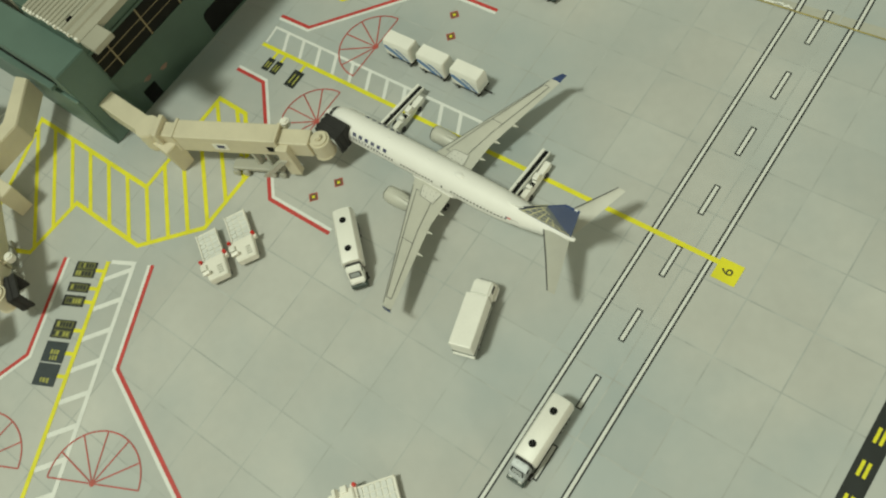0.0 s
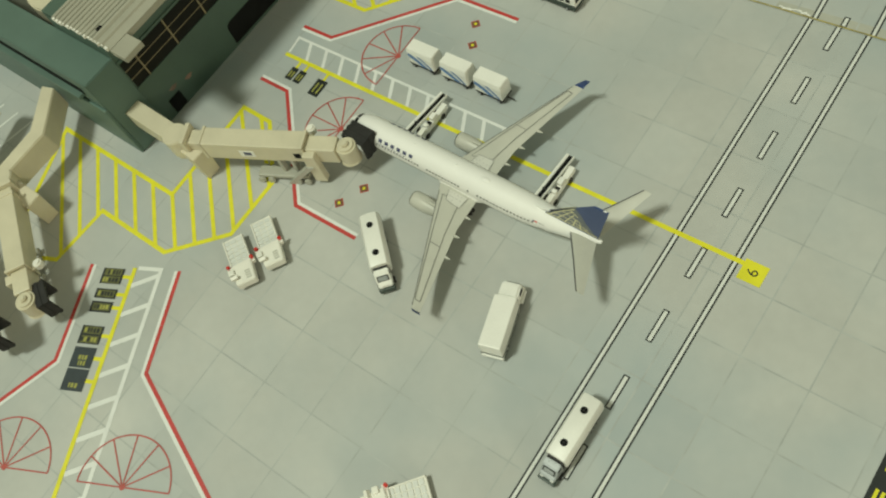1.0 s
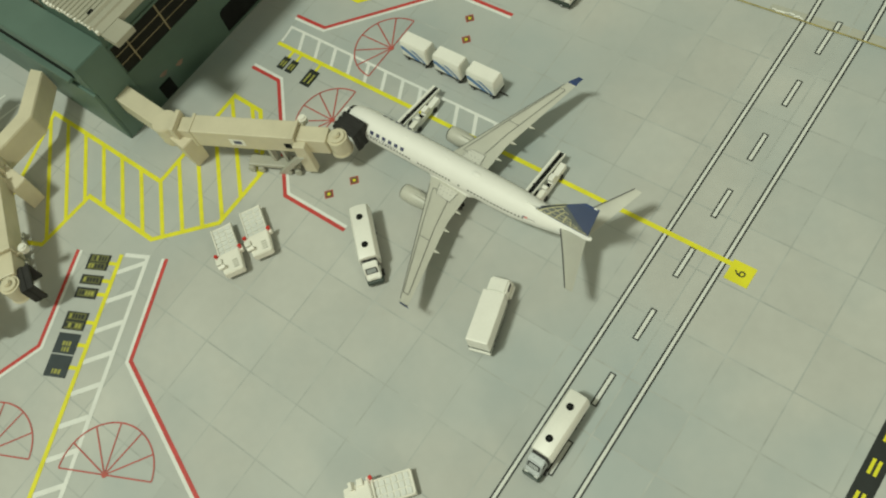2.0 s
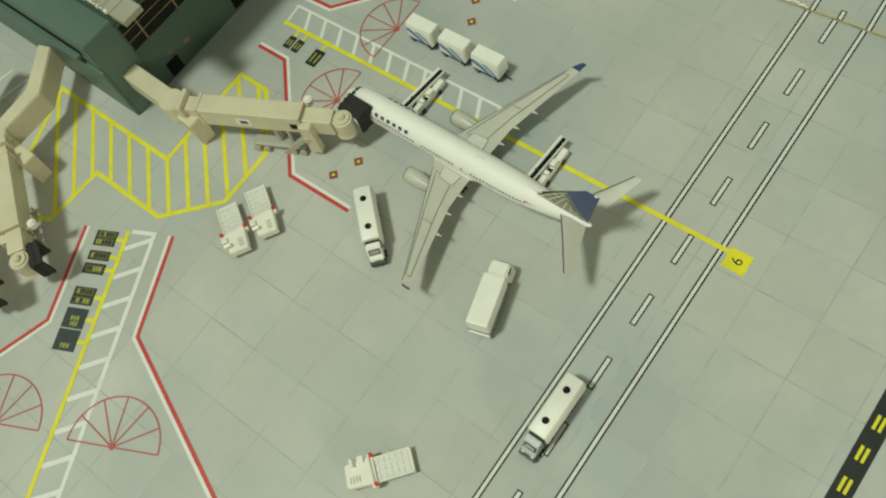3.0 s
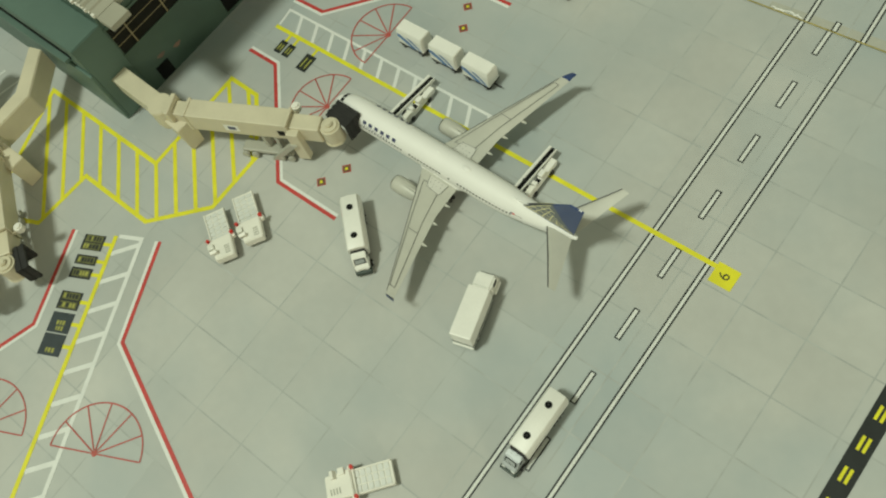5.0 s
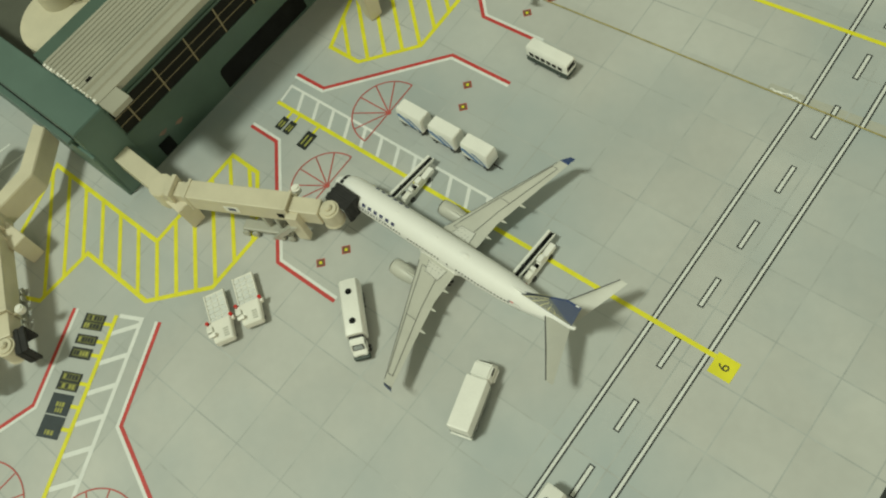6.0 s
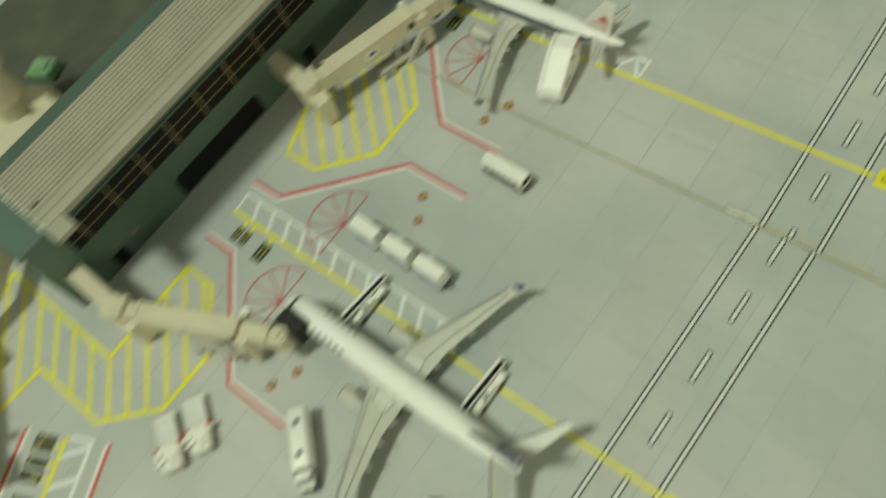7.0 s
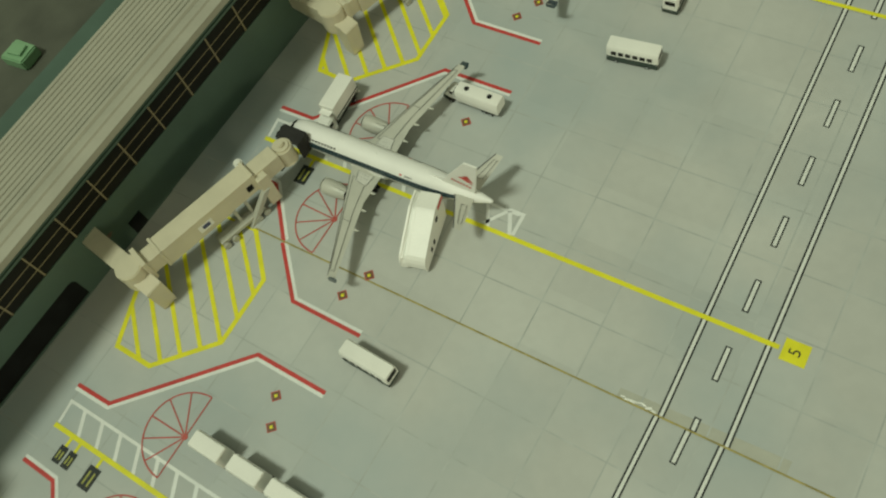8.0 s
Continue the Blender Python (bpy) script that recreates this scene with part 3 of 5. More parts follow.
def jet_bridge(x, y, walk_turn, walk_len, tun_turn, tun_len, cab_turn, foot=1.0, label="", open_end=False, corner=None, foot_turn=None, folds=5):
    """Walkway off the terminal, rotunda with its foot, telescoping tunnel on a wheeled bogie, round cab with a black bellows."""
    t = thing("jet_bridge", label, "jet bridge", x, y, 0, 0, group="jet bridges")
    t.scale = (1.0, 1.0, 1.04)
    W = Matrix.Rotation(radians(walk_turn), 4, "Z")
    r = W @ Vector((walk_len, 0, 0))
    T = Matrix.Translation(r) @ Matrix.Rotation(radians(tun_turn), 4, "Z")
    if corner:
        part("walkway", prism(corner, 0.85, 1.75, bevel=0.03), M_BEIGE, t)
    else:
        part("walkway", put(box(0, walk_len + 0.1, -0.31, 0.31, 1.0, 1.72, 0.03), W), M_BEIGE, t)
    ring = bmesh.new()
    for dz, rr in ((0, 0.40), (0.08, 0.43)):
        cyl(0, 0, 1.30 + dz, rr, 0.86 - dz, seg=28, bm=ring, bevel=0.03)
    part("rotunda", put(ring, Matrix.Translation(r)), M_BEIGE, t, smooth=True)
    part("rotunda_collar", put(box(-0.10, 0.06, -0.40, 0.40, 0.95, 1.84, 0.02), T @ Matrix.Translation((0.42, 0, 0))), M_BEIGE, t)
    # splayed foot
    f = bmesh.new()
    hi = [(0.15, -0.30, 1.45), (foot, -0.30, 1.22), (foot, 0.30, 1.22), (0.15, 0.30, 1.45)]
    lo = [(0.35, -0.24, 0.0), (foot - 0.08, -0.26, 0.0), (foot - 0.08, 0.26, 0.0), (0.35, 0.24, 0.0)]
    loft([lo, hi], f)
    bmesh.ops.bevel(f, geom=f.edges[:], offset=0.02, segments=2, affect="EDGES")
    part("foot", put(f, Matrix.Translation(r) @ (W if foot_turn is None else Matrix.Rotation(radians(foot_turn), 4, "Z"))), M_BEIGE, t)
    # tunnel
    L = tun_len
    inner = box(0.45, L * 0.50, -0.27, 0.27, 1.03, 1.65, 0.03)
    part("inner_tunnel", put(inner, T), M_BEIGE, t)
    outer = box(L * 0.17, L * 0.80, -0.33, 0.33, 0.97, 1.72, 0.03)
    outer = part("outer_tunnel", put(outer, T), M_BEIGE, t)
    skirt = bmesh.new()
    prism([(L * 0.17, -0.27), (L * 0.62, -0.27), (L * 0.62, 0.27), (L * 0.17, 0.27)], 0.86, 1.0, skirt)
    part("underframe", put(skirt, T), M_BEIGE, t)
    head = box(L * 0.79, L * 0.985, -0.28, 0.28, 0.92, 1.58, 0.04)
    part("head_tunnel", put(head, T), M_BEIGE, t)
    part("side_window", put(box(L * 0.735, L * 0.775, -0.345, -0.32, 1.18, 1.42), T), M_INK, outer)
    part("logo_plate", put(box(L * 0.40, L * 0.49, -0.34, -0.32, 1.14, 1.44), T), M_TRUCK, outer, "white plate with a blue mark")
    part("logo_mark", put(box(L * 0.425, L * 0.472, -0.346, -0.33, 1.22, 1.38), T), M_TXTBLUE, outer)
    for u, h in ((0.17, 0.36), (0.80, 0.355)):
        b = bmesh.new()
        for y0, y1, z0, z1 in ((-h, -h + 0.05, 0.95, 1.75), (h - 0.05, h, 0.95, 1.75), (-h, h, 1.70, 1.755)):
            box(L * u - 0.05, L * u + 0.05, y0, y1, z0, z1, 0.012, b)
        part("tunnel_lip", put(b, T), M_BEIGE, outer)
    # stair column, lamp knob
    part("lift_column", put(box(L * 0.80, L * 0.87, -0.52, -0.26, 0.15, 1.52, 0.03), T), M_BEIGE, t)
    part("service_stair", put(loft([[(L * 0.62, -0.60, 0.0), (L * 0.66, -0.60, 0.0), (L * 0.66, -0.42, 0.0), (L * 0.62, -0.42, 0.0)], [(L * 0.80, -0.58, 1.0), (L * 0.84, -0.58, 1.0), (L * 0.84, -0.40, 1.0), (L * 0.80, -0.40, 1.0)]]), T), M_CANOPY, t, "grey service stair")
    part("lamp_knob", put(cyl(L * 0.80, 0.60, 1.40, 0.15, 0.30, seg=20, bevel=0.05), T), M_CREAM, t, smooth=True)
    part("lamp_arm", put(box(L * 0.79, L * 0.815, 0.26, 0.60, 1.28, 1.38), T), M_BEIGE, t)
    # bogie
    bog = part("bogie", put(box(L * 0.44, L * 0.76, -0.50, -0.10, 0.15, 0.31, 0.05), T), M_CANOPY, t, "grey wheeled bogie")
    for u in (0.46, 0.52, 0.69, 0.75):
        for v in (-0.56, -0.06):
            part("wheel", put(cyl(L * u, v, 0.13, 0.13, 0.10, "y", 16, bevel=0.02), T), M_CANOPY, bog)
    for u in (0.60, 0.68):
        part("leg", put(box(L * u, L * u + 0.10, -0.32, -0.12, 0.28, 1.02), T), M_CANOPY, bog)
    # cab and bellows
    c = T @ Vector((L + 0.20, 0, 0))
    part("cab", put(cyl(0, 0, 1.18, 0.325, 0.74, seg=32, bevel=0.07), Matrix.Translation(c)), M_BEIGE, t, smooth=True)
    part("cab_rim", put(cyl(0, 0, 0.86, 0.355, 0.10, seg=32, bevel=0.03), Matrix.Translation(c)), M_BEIGE, t, smooth=True)
    part("cab_vent", put(cyl(0, 0, 1.60, 0.12, 0.12, seg=16, bevel=0.03), Matrix.Translation(c)), M_BEIGE, t, smooth=True)
    C = Matrix.Translation(c) @ Matrix.Rotation(radians(cab_turn), 4, "Z")
    for i in range(folds):
        u = 0.26 + 0.105 * i
        g = 0.02 * (i % 2)
        b = bmesh.new()
        for y0, y1, z0, z1 in ((-0.44 - g, -0.36, 0.68, 1.40 + g), (0.36, 0.44 + g, 0.68, 1.40 + g), (-0.44 - g, 0.44 + g, 1.36, 1.44 + g)):
            box(u, u + 0.115, y0, y1, z0, z1, 0.015, b)
        part("bellows_fold", put(b, C), M_BELLOWS, t, "black folding bellows")
    if open_end:
        part("door_leaf", put(box(0.22, 0.27, -0.36, 0.36, 0.62, 1.26), C), M_CREAM, t)
    return t


jet_bridge(-18.42, -2.72, -3, 2.32, 23.8, 5.72, 88, 0.88, "beige jet bridge docked to the parked white airliner", folds=6)
jet_bridge(-18.4, 7.50, -8, 2.22, 73.2, 5.70, 92, 0.84, "beige jet bridge docked to the striped airliner")
jet_bridge(-18.15, 18.30, -8, 2.15, 73.2, 5.70, 92, 0.84, "beige jet bridge at the neighbouring stand")
jet_bridge(-21.6, -3.6, -77, 3.6, -32.5, 4.75, 62, 1.3, "beige jet bridge with open black bellows, no aircraft docked", True,
           corner=[(-0.2, 0.1), (0.96, -1.47), (0.95, -3.6), (0.42, -3.6), (0.42, -1.62), (-0.75, -0.05)], foot_turn=0, folds=4)
jet_bridge(-24.2, -5.2, -72, 4.2, -21.5, 5.9, 60, 1.2, "beige jet bridge half out of view, its black bellows open", True, foot_turn=0, folds=4)

# ---- aircraft ----
def ring_at(x, zc, ry, rz, n=28):
    return [(x, ry * math.cos(a), zc + rz * math.sin(a)) for a in [i * math.tau / n for i in range(n)]]


def wing_mesh(le0, te0, le1, te1, y0, y1, z0, z1, t0, t1, kink=None):
    """A tapered lifting surface with a rounded nose, from root to tip."""
    def sec(le, te, y, z, t):
        c = te - le
        up = [(0, 0), (0.02, 0.5), (0.10, 0.85), (0.30, 1.0), (0.60, 0.7), (1.0, 0.10)]
        return [(le + c * u, y, z + t * 0.5 * v) for u, v in up] + [(le + c * u, y, z - t * 0.4 * v) for u, v in up[:0:-1]]
    rows = [sec(le0, te0, y0, z0, t0)]
    if kink:
        k = (kink[0] - y0) / (y1 - y0)
        rows.append(sec(le0 + (le1 - le0) * k, kink[1], kink[0], z0 + (z1 - z0) * k, t0 + (t1 - t0) * k))
    for k in (0.5, 0.8):
        ky = kink[0] if kink else y0
        yy = ky + (y1 - ky) * k
        q = (yy - y0) / (y1 - y0)
        te_k = kink[1] if kink else te0
        rows.append(sec(le0 + (le1 - le0) * q, te_k + (te1 - te_k) * k, yy, z0 + (z1 - z0) * q * (0.9 + 0.1 * q), t0 + (t1 - t0) * q))
    rows.append(sec(le1, te1, y1, z1, t1))
    return loft(rows)


def ribbon(pts, w, mat_, name, parent, normal=(0, 0, 1)):
    """A thin raised line through points in space."""
    b = bmesh.new()
    nrm = Vector(normal)
    rows = []
    p = [Vector(q) for q in pts]
    for i in range(len(p)):
        d = (p[min(i + 1, len(p) - 1)] - p[max(i - 1, 0)]).normalized()
        s = d.cross(nrm).normalized() * w / 2
        rows.append((b.verts.new(p[i] + s), b.verts.new(p[i] - s)))
    for u, v in zip(rows, rows[1:]):
        b.faces.new((u[0], u[1], v[1], v[0]))
    return part(name, b, mat_, parent)


def airliner(label, x, y, turn, L, R, zc, w, eng, stab, fin, livery):
    """A narrow-body twin: nose at the origin, tail along +x. w, eng, stab, fin: the measures of each pair of surfaces."""
    p = thing("airliner", label, "aircraft", x, y, 0, turn)
    st = [(0.0, 0.10, -0.10), (0.004, 0.22, -0.09), (0.015, 0.42, -0.07), (0.035, 0.64, -0.045), (0.062, 0.85, -0.02), (0.095, 0.97, 0.0), (0.13, 1.0, 0.0), (0.40, 1.0, 0.0),
          (0.66, 1.0, 0.0), (0.74, 0.95, 0.03), (0.82, 0.80, 0.10), (0.89, 0.60, 0.20), (0.95, 0.38, 0.30), (0.985, 0.20, 0.38), (1.0, 0.11, 0.41)]
    fus = part("fuselage", loft([ring_at(u * L, zc + k * R * 1.15, R * r, R * r * (1.06 if r > 0.9 else 1.0)) for u, r, k in st]), M_WHITE, p, smooth=True)

    def skin(u, ang, lift=0.004):
        """A point on the skin: ang in degrees up from the side, positive to +y."""
        q = [s for s in st]
        for a, b in zip(q, q[1:]):
            if a[0] <= u <= b[0]:
                k = (u - a[0]) / (b[0] - a[0])
                r, o = a[1] + (b[1] - a[1]) * k, a[2] + (b[2] - a[2]) * k
        rr = R * r + lift
        return Vector((u * L, rr * math.cos(radians(ang)), zc + o * R * 1.15 + rr * 1.05 * math.sin(radians(ang))))

    def patch(name, u0, u1, a0, a1, m, lift=0.006, parent=None, lab=""):
        b = bmesh.new()
        nu, na = max(2, int((u1 - u0) * 60) + 1), max(2, int(abs(a1 - a0) / 8) + 2)
        g = [[b.verts.new(skin(u0 + (u1 - u0) * i / (nu - 1), a0 + (a1 - a0) * j / (na - 1), lift)) for j in range(na)] for i in range(nu)]
        for i in range(nu - 1):
            for j in range(na - 1):
                b.faces.new((g[i][j], g[i + 1][j], g[i + 1][j + 1], g[i][j + 1]))
        return part(name, b, m, parent or fus, lab)

    # cabin windows, a row a side, with the gaps at the doors
    for side in (0, 1):
        s = bmesh.new()
        for i in range(livery["windows"]):
            u = 0.135 + 0.645 * i / (livery["windows"] - 1)
            if any(abs(u - g) < 0.012 for g in (0.36, 0.52, 0.56)):
                continue
            a = 17.5 if side else 162.5
            q = [skin(u + du, a + da, 0.008) for du, da in ((-0.0027, -3.8), (0.0027, -3.8), (0.0027, 3.8), (-0.0027, 3.8))]
            s.faces.new([s.verts.new(v) for v in q])
        part("cabin_window_row", s, M_INK, fus)
    for a0, a1 in ((40, 62), (66, 88), (92, 114), (118, 140)):
        patch("cockpit_window", 0.040, 0.056, a0, a1, M_INK)
    # doors, as thin outlines
    for a in (12, 168):
        for u in (0.10, 0.80):
            pts = [skin(u + du, a + da, 0.007) for du, da in ((0, -14), (0.02, -14), (0.02, 18), (0, 18), (0, -14))]
            b = bmesh.new()
            for q0, q1 in zip(pts, pts[1:]):
                d = (q1 - q0).normalized()
                n_ = Vector((0, math.cos(radians(a)), math.sin(radians(a))))
                s_ = d.cross(n_) * 0.006
                b.faces.new([b.verts.new(v) for v in (q0 + s_, q1 + s_, q1 - s_, q0 - s_)])
            part("door_outline", b, M_LINE, fus)
    # wings
    for sgn in (1, -1):
        wg = wing_mesh(w["le0"], w["te0"], w["le1"], w["te1"], 0.30 * sgn, w["tip"] * sgn, w["z0"], w["z1"], 0.17, 0.05, (w["ky"] * sgn, w["kx"]))
        wg = part("wing", wg, M_WING, p, smooth=True)

        def top(u, v, lift=0.014):
            """A point on the wing's upper side: u along the chord, v along the span."""
            le = w["le0"] + (w["le1"] - w["le0"]) * v
            yk = (w["ky"] - 0.30) / (w["tip"] - 0.30)
            te = w["te0"] + (w["kx"] - w["te0"]) * v / yk if v < yk else w["kx"] + (w["te1"] - w["kx"]) * (v - yk) / (1 - yk)
            th = 0.17 + (0.05 - 0.17) * v
            h = np.interp(u, [0, 0.02, 0.1, 0.3, 0.6, 1.0], [0, 0.5, 0.85, 1.0, 0.7, 0.1])
            return Vector((le + (te - le) * u, sgn * (0.30 + (w["tip"] - 0.30) * v), w["z0"] + (w["z1"] - w["z0"]) * v + 0.5 * th * h + lift))

        for pts in ([top(0.16, v) for v in (0.12, 0.4, 0.7, 0.93)], [top(0.66, v) for v in (0.12, 0.4, 0.7, 0.93)], [top(u, 0.93) for u in (0.16, 0.4, 0.66)], [top(u, 0.50) for u in (0.16, 0.4, 0.66)],
                    [top(0.03, v) for v in (0.10, 0.4, 0.7, 0.98)], [top(u, 0.12) for u in (0.16, 0.4, 0.66)]):
            ribbon(pts, 0.016, M_LINE, "panel_line", wg)
        b = bmesh.new()
        b.faces.new([b.verts.new(top(u, v, 0.018)) for u, v in ((0.30, 0.06), (0.80, 0.06), (0.72, 0.16), (0.30, 0.15))])
        root = part("root_panel", b, M_ROOT, wg)
        ribbon([top(u, v, 0.02) for u, v in ((0.30, 0.06), (0.30, 0.15), (0.72, 0.16), (0.80, 0.06))], 0.014, M_LINE, "panel_line", wg)
        for i in range(10):
            q = top(0.36 + 0.10 * (i % 4), 0.075 + 0.03 * (i // 4), 0.022)
            part("root_stud", cyl(q.x, q.y, q.z, 0.012, 0.004, seg=6), M_LINE, root)
        for v in (0.19, 0.36, 0.54):
            q = top(0.98, v, -0.03)
            s_ = bmesh.new()
            loft([ring_at(q.x - 0.30, q.z - 0.03, 0.012, 0.012, 10), ring_at(q.x - 0.15, q.z - 0.04, 0.055, 0.05, 10), ring_at(q.x + 0.06, q.z - 0.01, 0.045, 0.04, 10), ring_at(q.x + 0.20, q.z + 0.01, 0.010, 0.010, 10)], s_)
            bmesh.ops.translate(s_, verts=s_.verts[:], vec=(0, q.y, 0))
            part("flap_fairing", s_, M_WING, wg, smooth=True)
        # wing tips
        te1, le1, tp, z1 = w["te1"], w["le1"], w["tip"], w["z1"]
        if livery["winglet"]:
            f = loft([[(le1, sgn * tp, z1 - 0.02), (te1, sgn * tp, z1 - 0.02), (te1, sgn * tp, z1 + 0.02), (le1, sgn * tp, z1 + 0.02)],
                      [(le1 + 0.10, sgn * (tp + 0.065), z1 + 0.10), (te1 + 0.06, sgn * (tp + 0.065), z1 + 0.10), (te1 + 0.06, sgn * (tp + 0.045), z1 + 0.11), (le1 + 0.10, sgn * (tp + 0.045), z1 + 0.11)],
                      [(te1 + 0.06, sgn * (tp + 0.115), z1 + 0.36), (te1 + 0.22, sgn * (tp + 0.115), z1 + 0.36), (te1 + 0.22, sgn * (tp + 0.10), z1 + 0.36), (te1 + 0.06, sgn * (tp + 0.10), z1 + 0.36)]])
            wl = part("winglet", f, M_BLUE, wg, "upturned winglet, blue inside and pale outside")
            o = bmesh.new()
            rows_ = [[o.verts.new((a, sgn * (b_ + 0.008), c)) for a, b_, c in r] for r in (((le1 + 0.02, tp, z1 - 0.015), (te1, tp, z1 - 0.015)), ((le1 + 0.11, tp + 0.065, z1 + 0.10), (te1 + 0.05, tp + 0.065, z1 + 0.10)), ((te1 + 0.03, tp + 0.10, z1 + 0.28), (te1 + 0.14, tp + 0.10, z1 + 0.28)))]
            for u_, v_ in zip(rows_, rows_[1:]):
                o.faces.new((u_[0], u_[1], v_[1], v_[0]))
            part("outer_skin", o, M_WING, wl)
        else:
            f = loft([[(le1, sgn * tp, z1 - 0.16), (te1, sgn * tp, z1 - 0.16), (te1, sgn * (tp - 0.025), z1 - 0.16), (le1, sgn * (tp - 0.025), z1 - 0.16)],
                      [(le1 + 0.02, sgn * tp, z1), (te1 + 0.1, sgn * tp, z1), (te1 + 0.1, sgn * (tp - 0.025), z1), (le1 + 0.02, sgn * (tp - 0.025), z1)],
                      [(le1 + 0.16, sgn * tp, z1 + 0.22), (te1 + 0.16, sgn * tp, z1 + 0.22), (te1 + 0.16, sgn * (tp - 0.02), z1 + 0.22), (le1 + 0.16, sgn * (tp - 0.02), z1 + 0.22)]])
            part("wingtip_fence", f, M_NAVY, wg, "dark wingtip fence")
        # engine
        ex, ey, ez, er, el = eng
        n_ = bmesh.new()
        outer = [ring_at(ex + u * el, ez, er * r, er * r, 24) for u, r in ((0.0, 0.88), (0.04, 0.95), (0.15, 1.0), (0.45, 1.0), (0.75, 0.88), (1.0, 0.70))]
        inner = [ring_at(ex + u * el, ez, er * r, er * r, 24) for u, r in ((0.98, 0.62), (0.3, 0.70), (0.12, 0.78), (0.0, 0.82))]
        rings = outer + inner
        vs = [[n_.verts.new(q) for q in r] for r in rings]
        for a, c in zip(vs, vs[1:] + vs[:1]):
            for i in range(24):
                n_.faces.new((a[i], a[(i + 1) % 24], c[(i + 1) % 24], c[i]))
        bmesh.ops.translate(n_, verts=n_.verts[:], vec=(0, sgn * ey, 0))
        e = part("engine", n_, M_WING, p, smooth=True)
        part("fan_disc", cyl(ex + 0.16 * el, sgn * ey, ez, er * 0.76, 0.03, "x", 24), M_INK, e)
        part("spinner", cyl(ex + 0.11 * el, sgn * ey, ez, 0.0, 0.10, "x", 16, r2=er * 0.2), M_WING, e)
        part("exhaust_cone", cyl(ex + 1.05 * el, sgn * ey, ez, er * 0.45, 0.5 * el, "x", 18, r2=er * 0.12), M_CHROME, e)
        lip = bmesh.new()
        bmesh.ops.create_cone(lip, segments=28, radius1=er * 0.955, radius2=er * 0.90, depth=0.04, cap_ends=False)
        bmesh.ops.rotate(lip, verts=lip.verts[:], matrix=Matrix.Rotation(radians(-90), 3, "Y"))
        bmesh.ops.translate(lip, verts=lip.verts[:], vec=(ex + 0.015, sgn * ey, ez))
        part("intake_lip", lip, M_CHROME, e, "bare metal intake lip")
        py = loft([[(ex + 0.35 * el, sgn * ey - 0.03, ez + er * 0.9), (ex + 1.3 * el, sgn * ey - 0.03, ez + er * 0.7), (ex + 1.3 * el, sgn * ey + 0.03, ez + er * 0.7), (ex + 0.35 * el, sgn * ey + 0.03, ez + er * 0.9)],
                   [(ex + 0.75 * el, sgn * ey - 0.03, w["z0"] + 0.10), (ex + 1.5 * el, sgn * ey - 0.03, w["z0"] + 0.08), (ex + 1.5 * el, sgn * ey + 0.03, w["z0"] + 0.08), (ex + 0.75 * el, sgn * ey + 0.03, w["z0"] + 0.10)]])
        part("pylon", py, M_WING, e)
        # tailplane
        sl0, st0, sl1, st1, stp, sz0, sz1 = stab
        tp_ = part("tailplane", wing_mesh(sl0, st0, sl1, st1, 0.12 * sgn, stp * sgn, sz0, sz1, 0.09, 0.03), M_WING, p, smooth=True)
        ribbon([(sl0 + 0.02, 0.16 * sgn, sz0 + 0.035), ((sl0 + sl1) / 2 + 0.01, (0.12 + stp) / 2 * sgn, (sz0 + sz1) / 2 + 0.025), (sl1 + 0.01, stp * sgn, sz1 + 0.012)], 0.035, M_LINE, "leading_edge", tp_)
        if not livery["winglet"]:
            q = lambda u, v: (sl0 + (sl1 - sl0) * v + (st0 - sl0 + (st1 - st0 - sl1 + sl0) * v) * u, sgn * (0.12 + (stp - 0.12) * v), sz0 + (sz1 - sz0) * v + 0.05)
            ribbon([q(0.45, 0.3), q(0.8, 0.3), q(0.8, 0.85), q(0.45, 0.85), q(0.45, 0.3)], 0.014, M_LINE, "panel_line", tp_)
        # main gear
        gx = w["te0"] - 0.25
        gear = part("main_gear_leg", box(gx - 0.03, gx + 0.03, sgn * 0.62 - 0.03, sgn * 0.62 + 0.03, 0.12, w["z0"] - 0.02), M_CHROME, p)
        for dv in (-0.07, 0.07):
            part("tyre", cyl(gx, sgn * 0.62 + dv, 0.13 + 0.006, 0.13, 0.075, "y", 18, bevel=0.02), M_TYRE, gear, smooth=True)
    ng = part("nose_gear_leg", box(0.10 * L - 0.02, 0.10 * L + 0.02, -0.02, 0.02, 0.08, zc - R * 0.8), M_CHROME, p)
    for dv in (-0.045, 0.045):
        part("tyre", cyl(0.10 * L, dv, 0.096, 0.09, 0.05, "y", 16, bevel=0.015), M_TYRE, ng, smooth=True)
    # wing-body fairing, dome aerial
    part("belly_fairing", loft([ring_at(w["le0"] - 0.35, zc - R * 0.55, R * 0.55, R * 0.35, 20), ring_at(w["le0"] + 0.1, zc - R * 0.55, R * 1.04, R * 0.55, 20), ring_at(w["te0"], zc - R * 0.55, R * 1.04, R * 0.55, 20), ring_at(w["te0"] + 0.55, zc - R * 0.55, R * 0.55, R * 0.35, 20)]), M_WHITE, p, smooth=True)
    d = skin(0.585, 90, 0)
    if livery["winglet"]:
        part("dome_aerial", put(bmesh_dome(0.17, 0.09, 0.05), Matrix.Translation(d + Vector((0, 0, -0.012)))), M_WHITE, fus, smooth=True)
    for u in (0.30, 0.47):
        d = skin(u, 90, 0)
        part("blade_aerial", box(d.x - 0.03, d.x + 0.03, -0.006, 0.006, d.z - 0.01, d.z + 0.05), M_WHITE, fus)
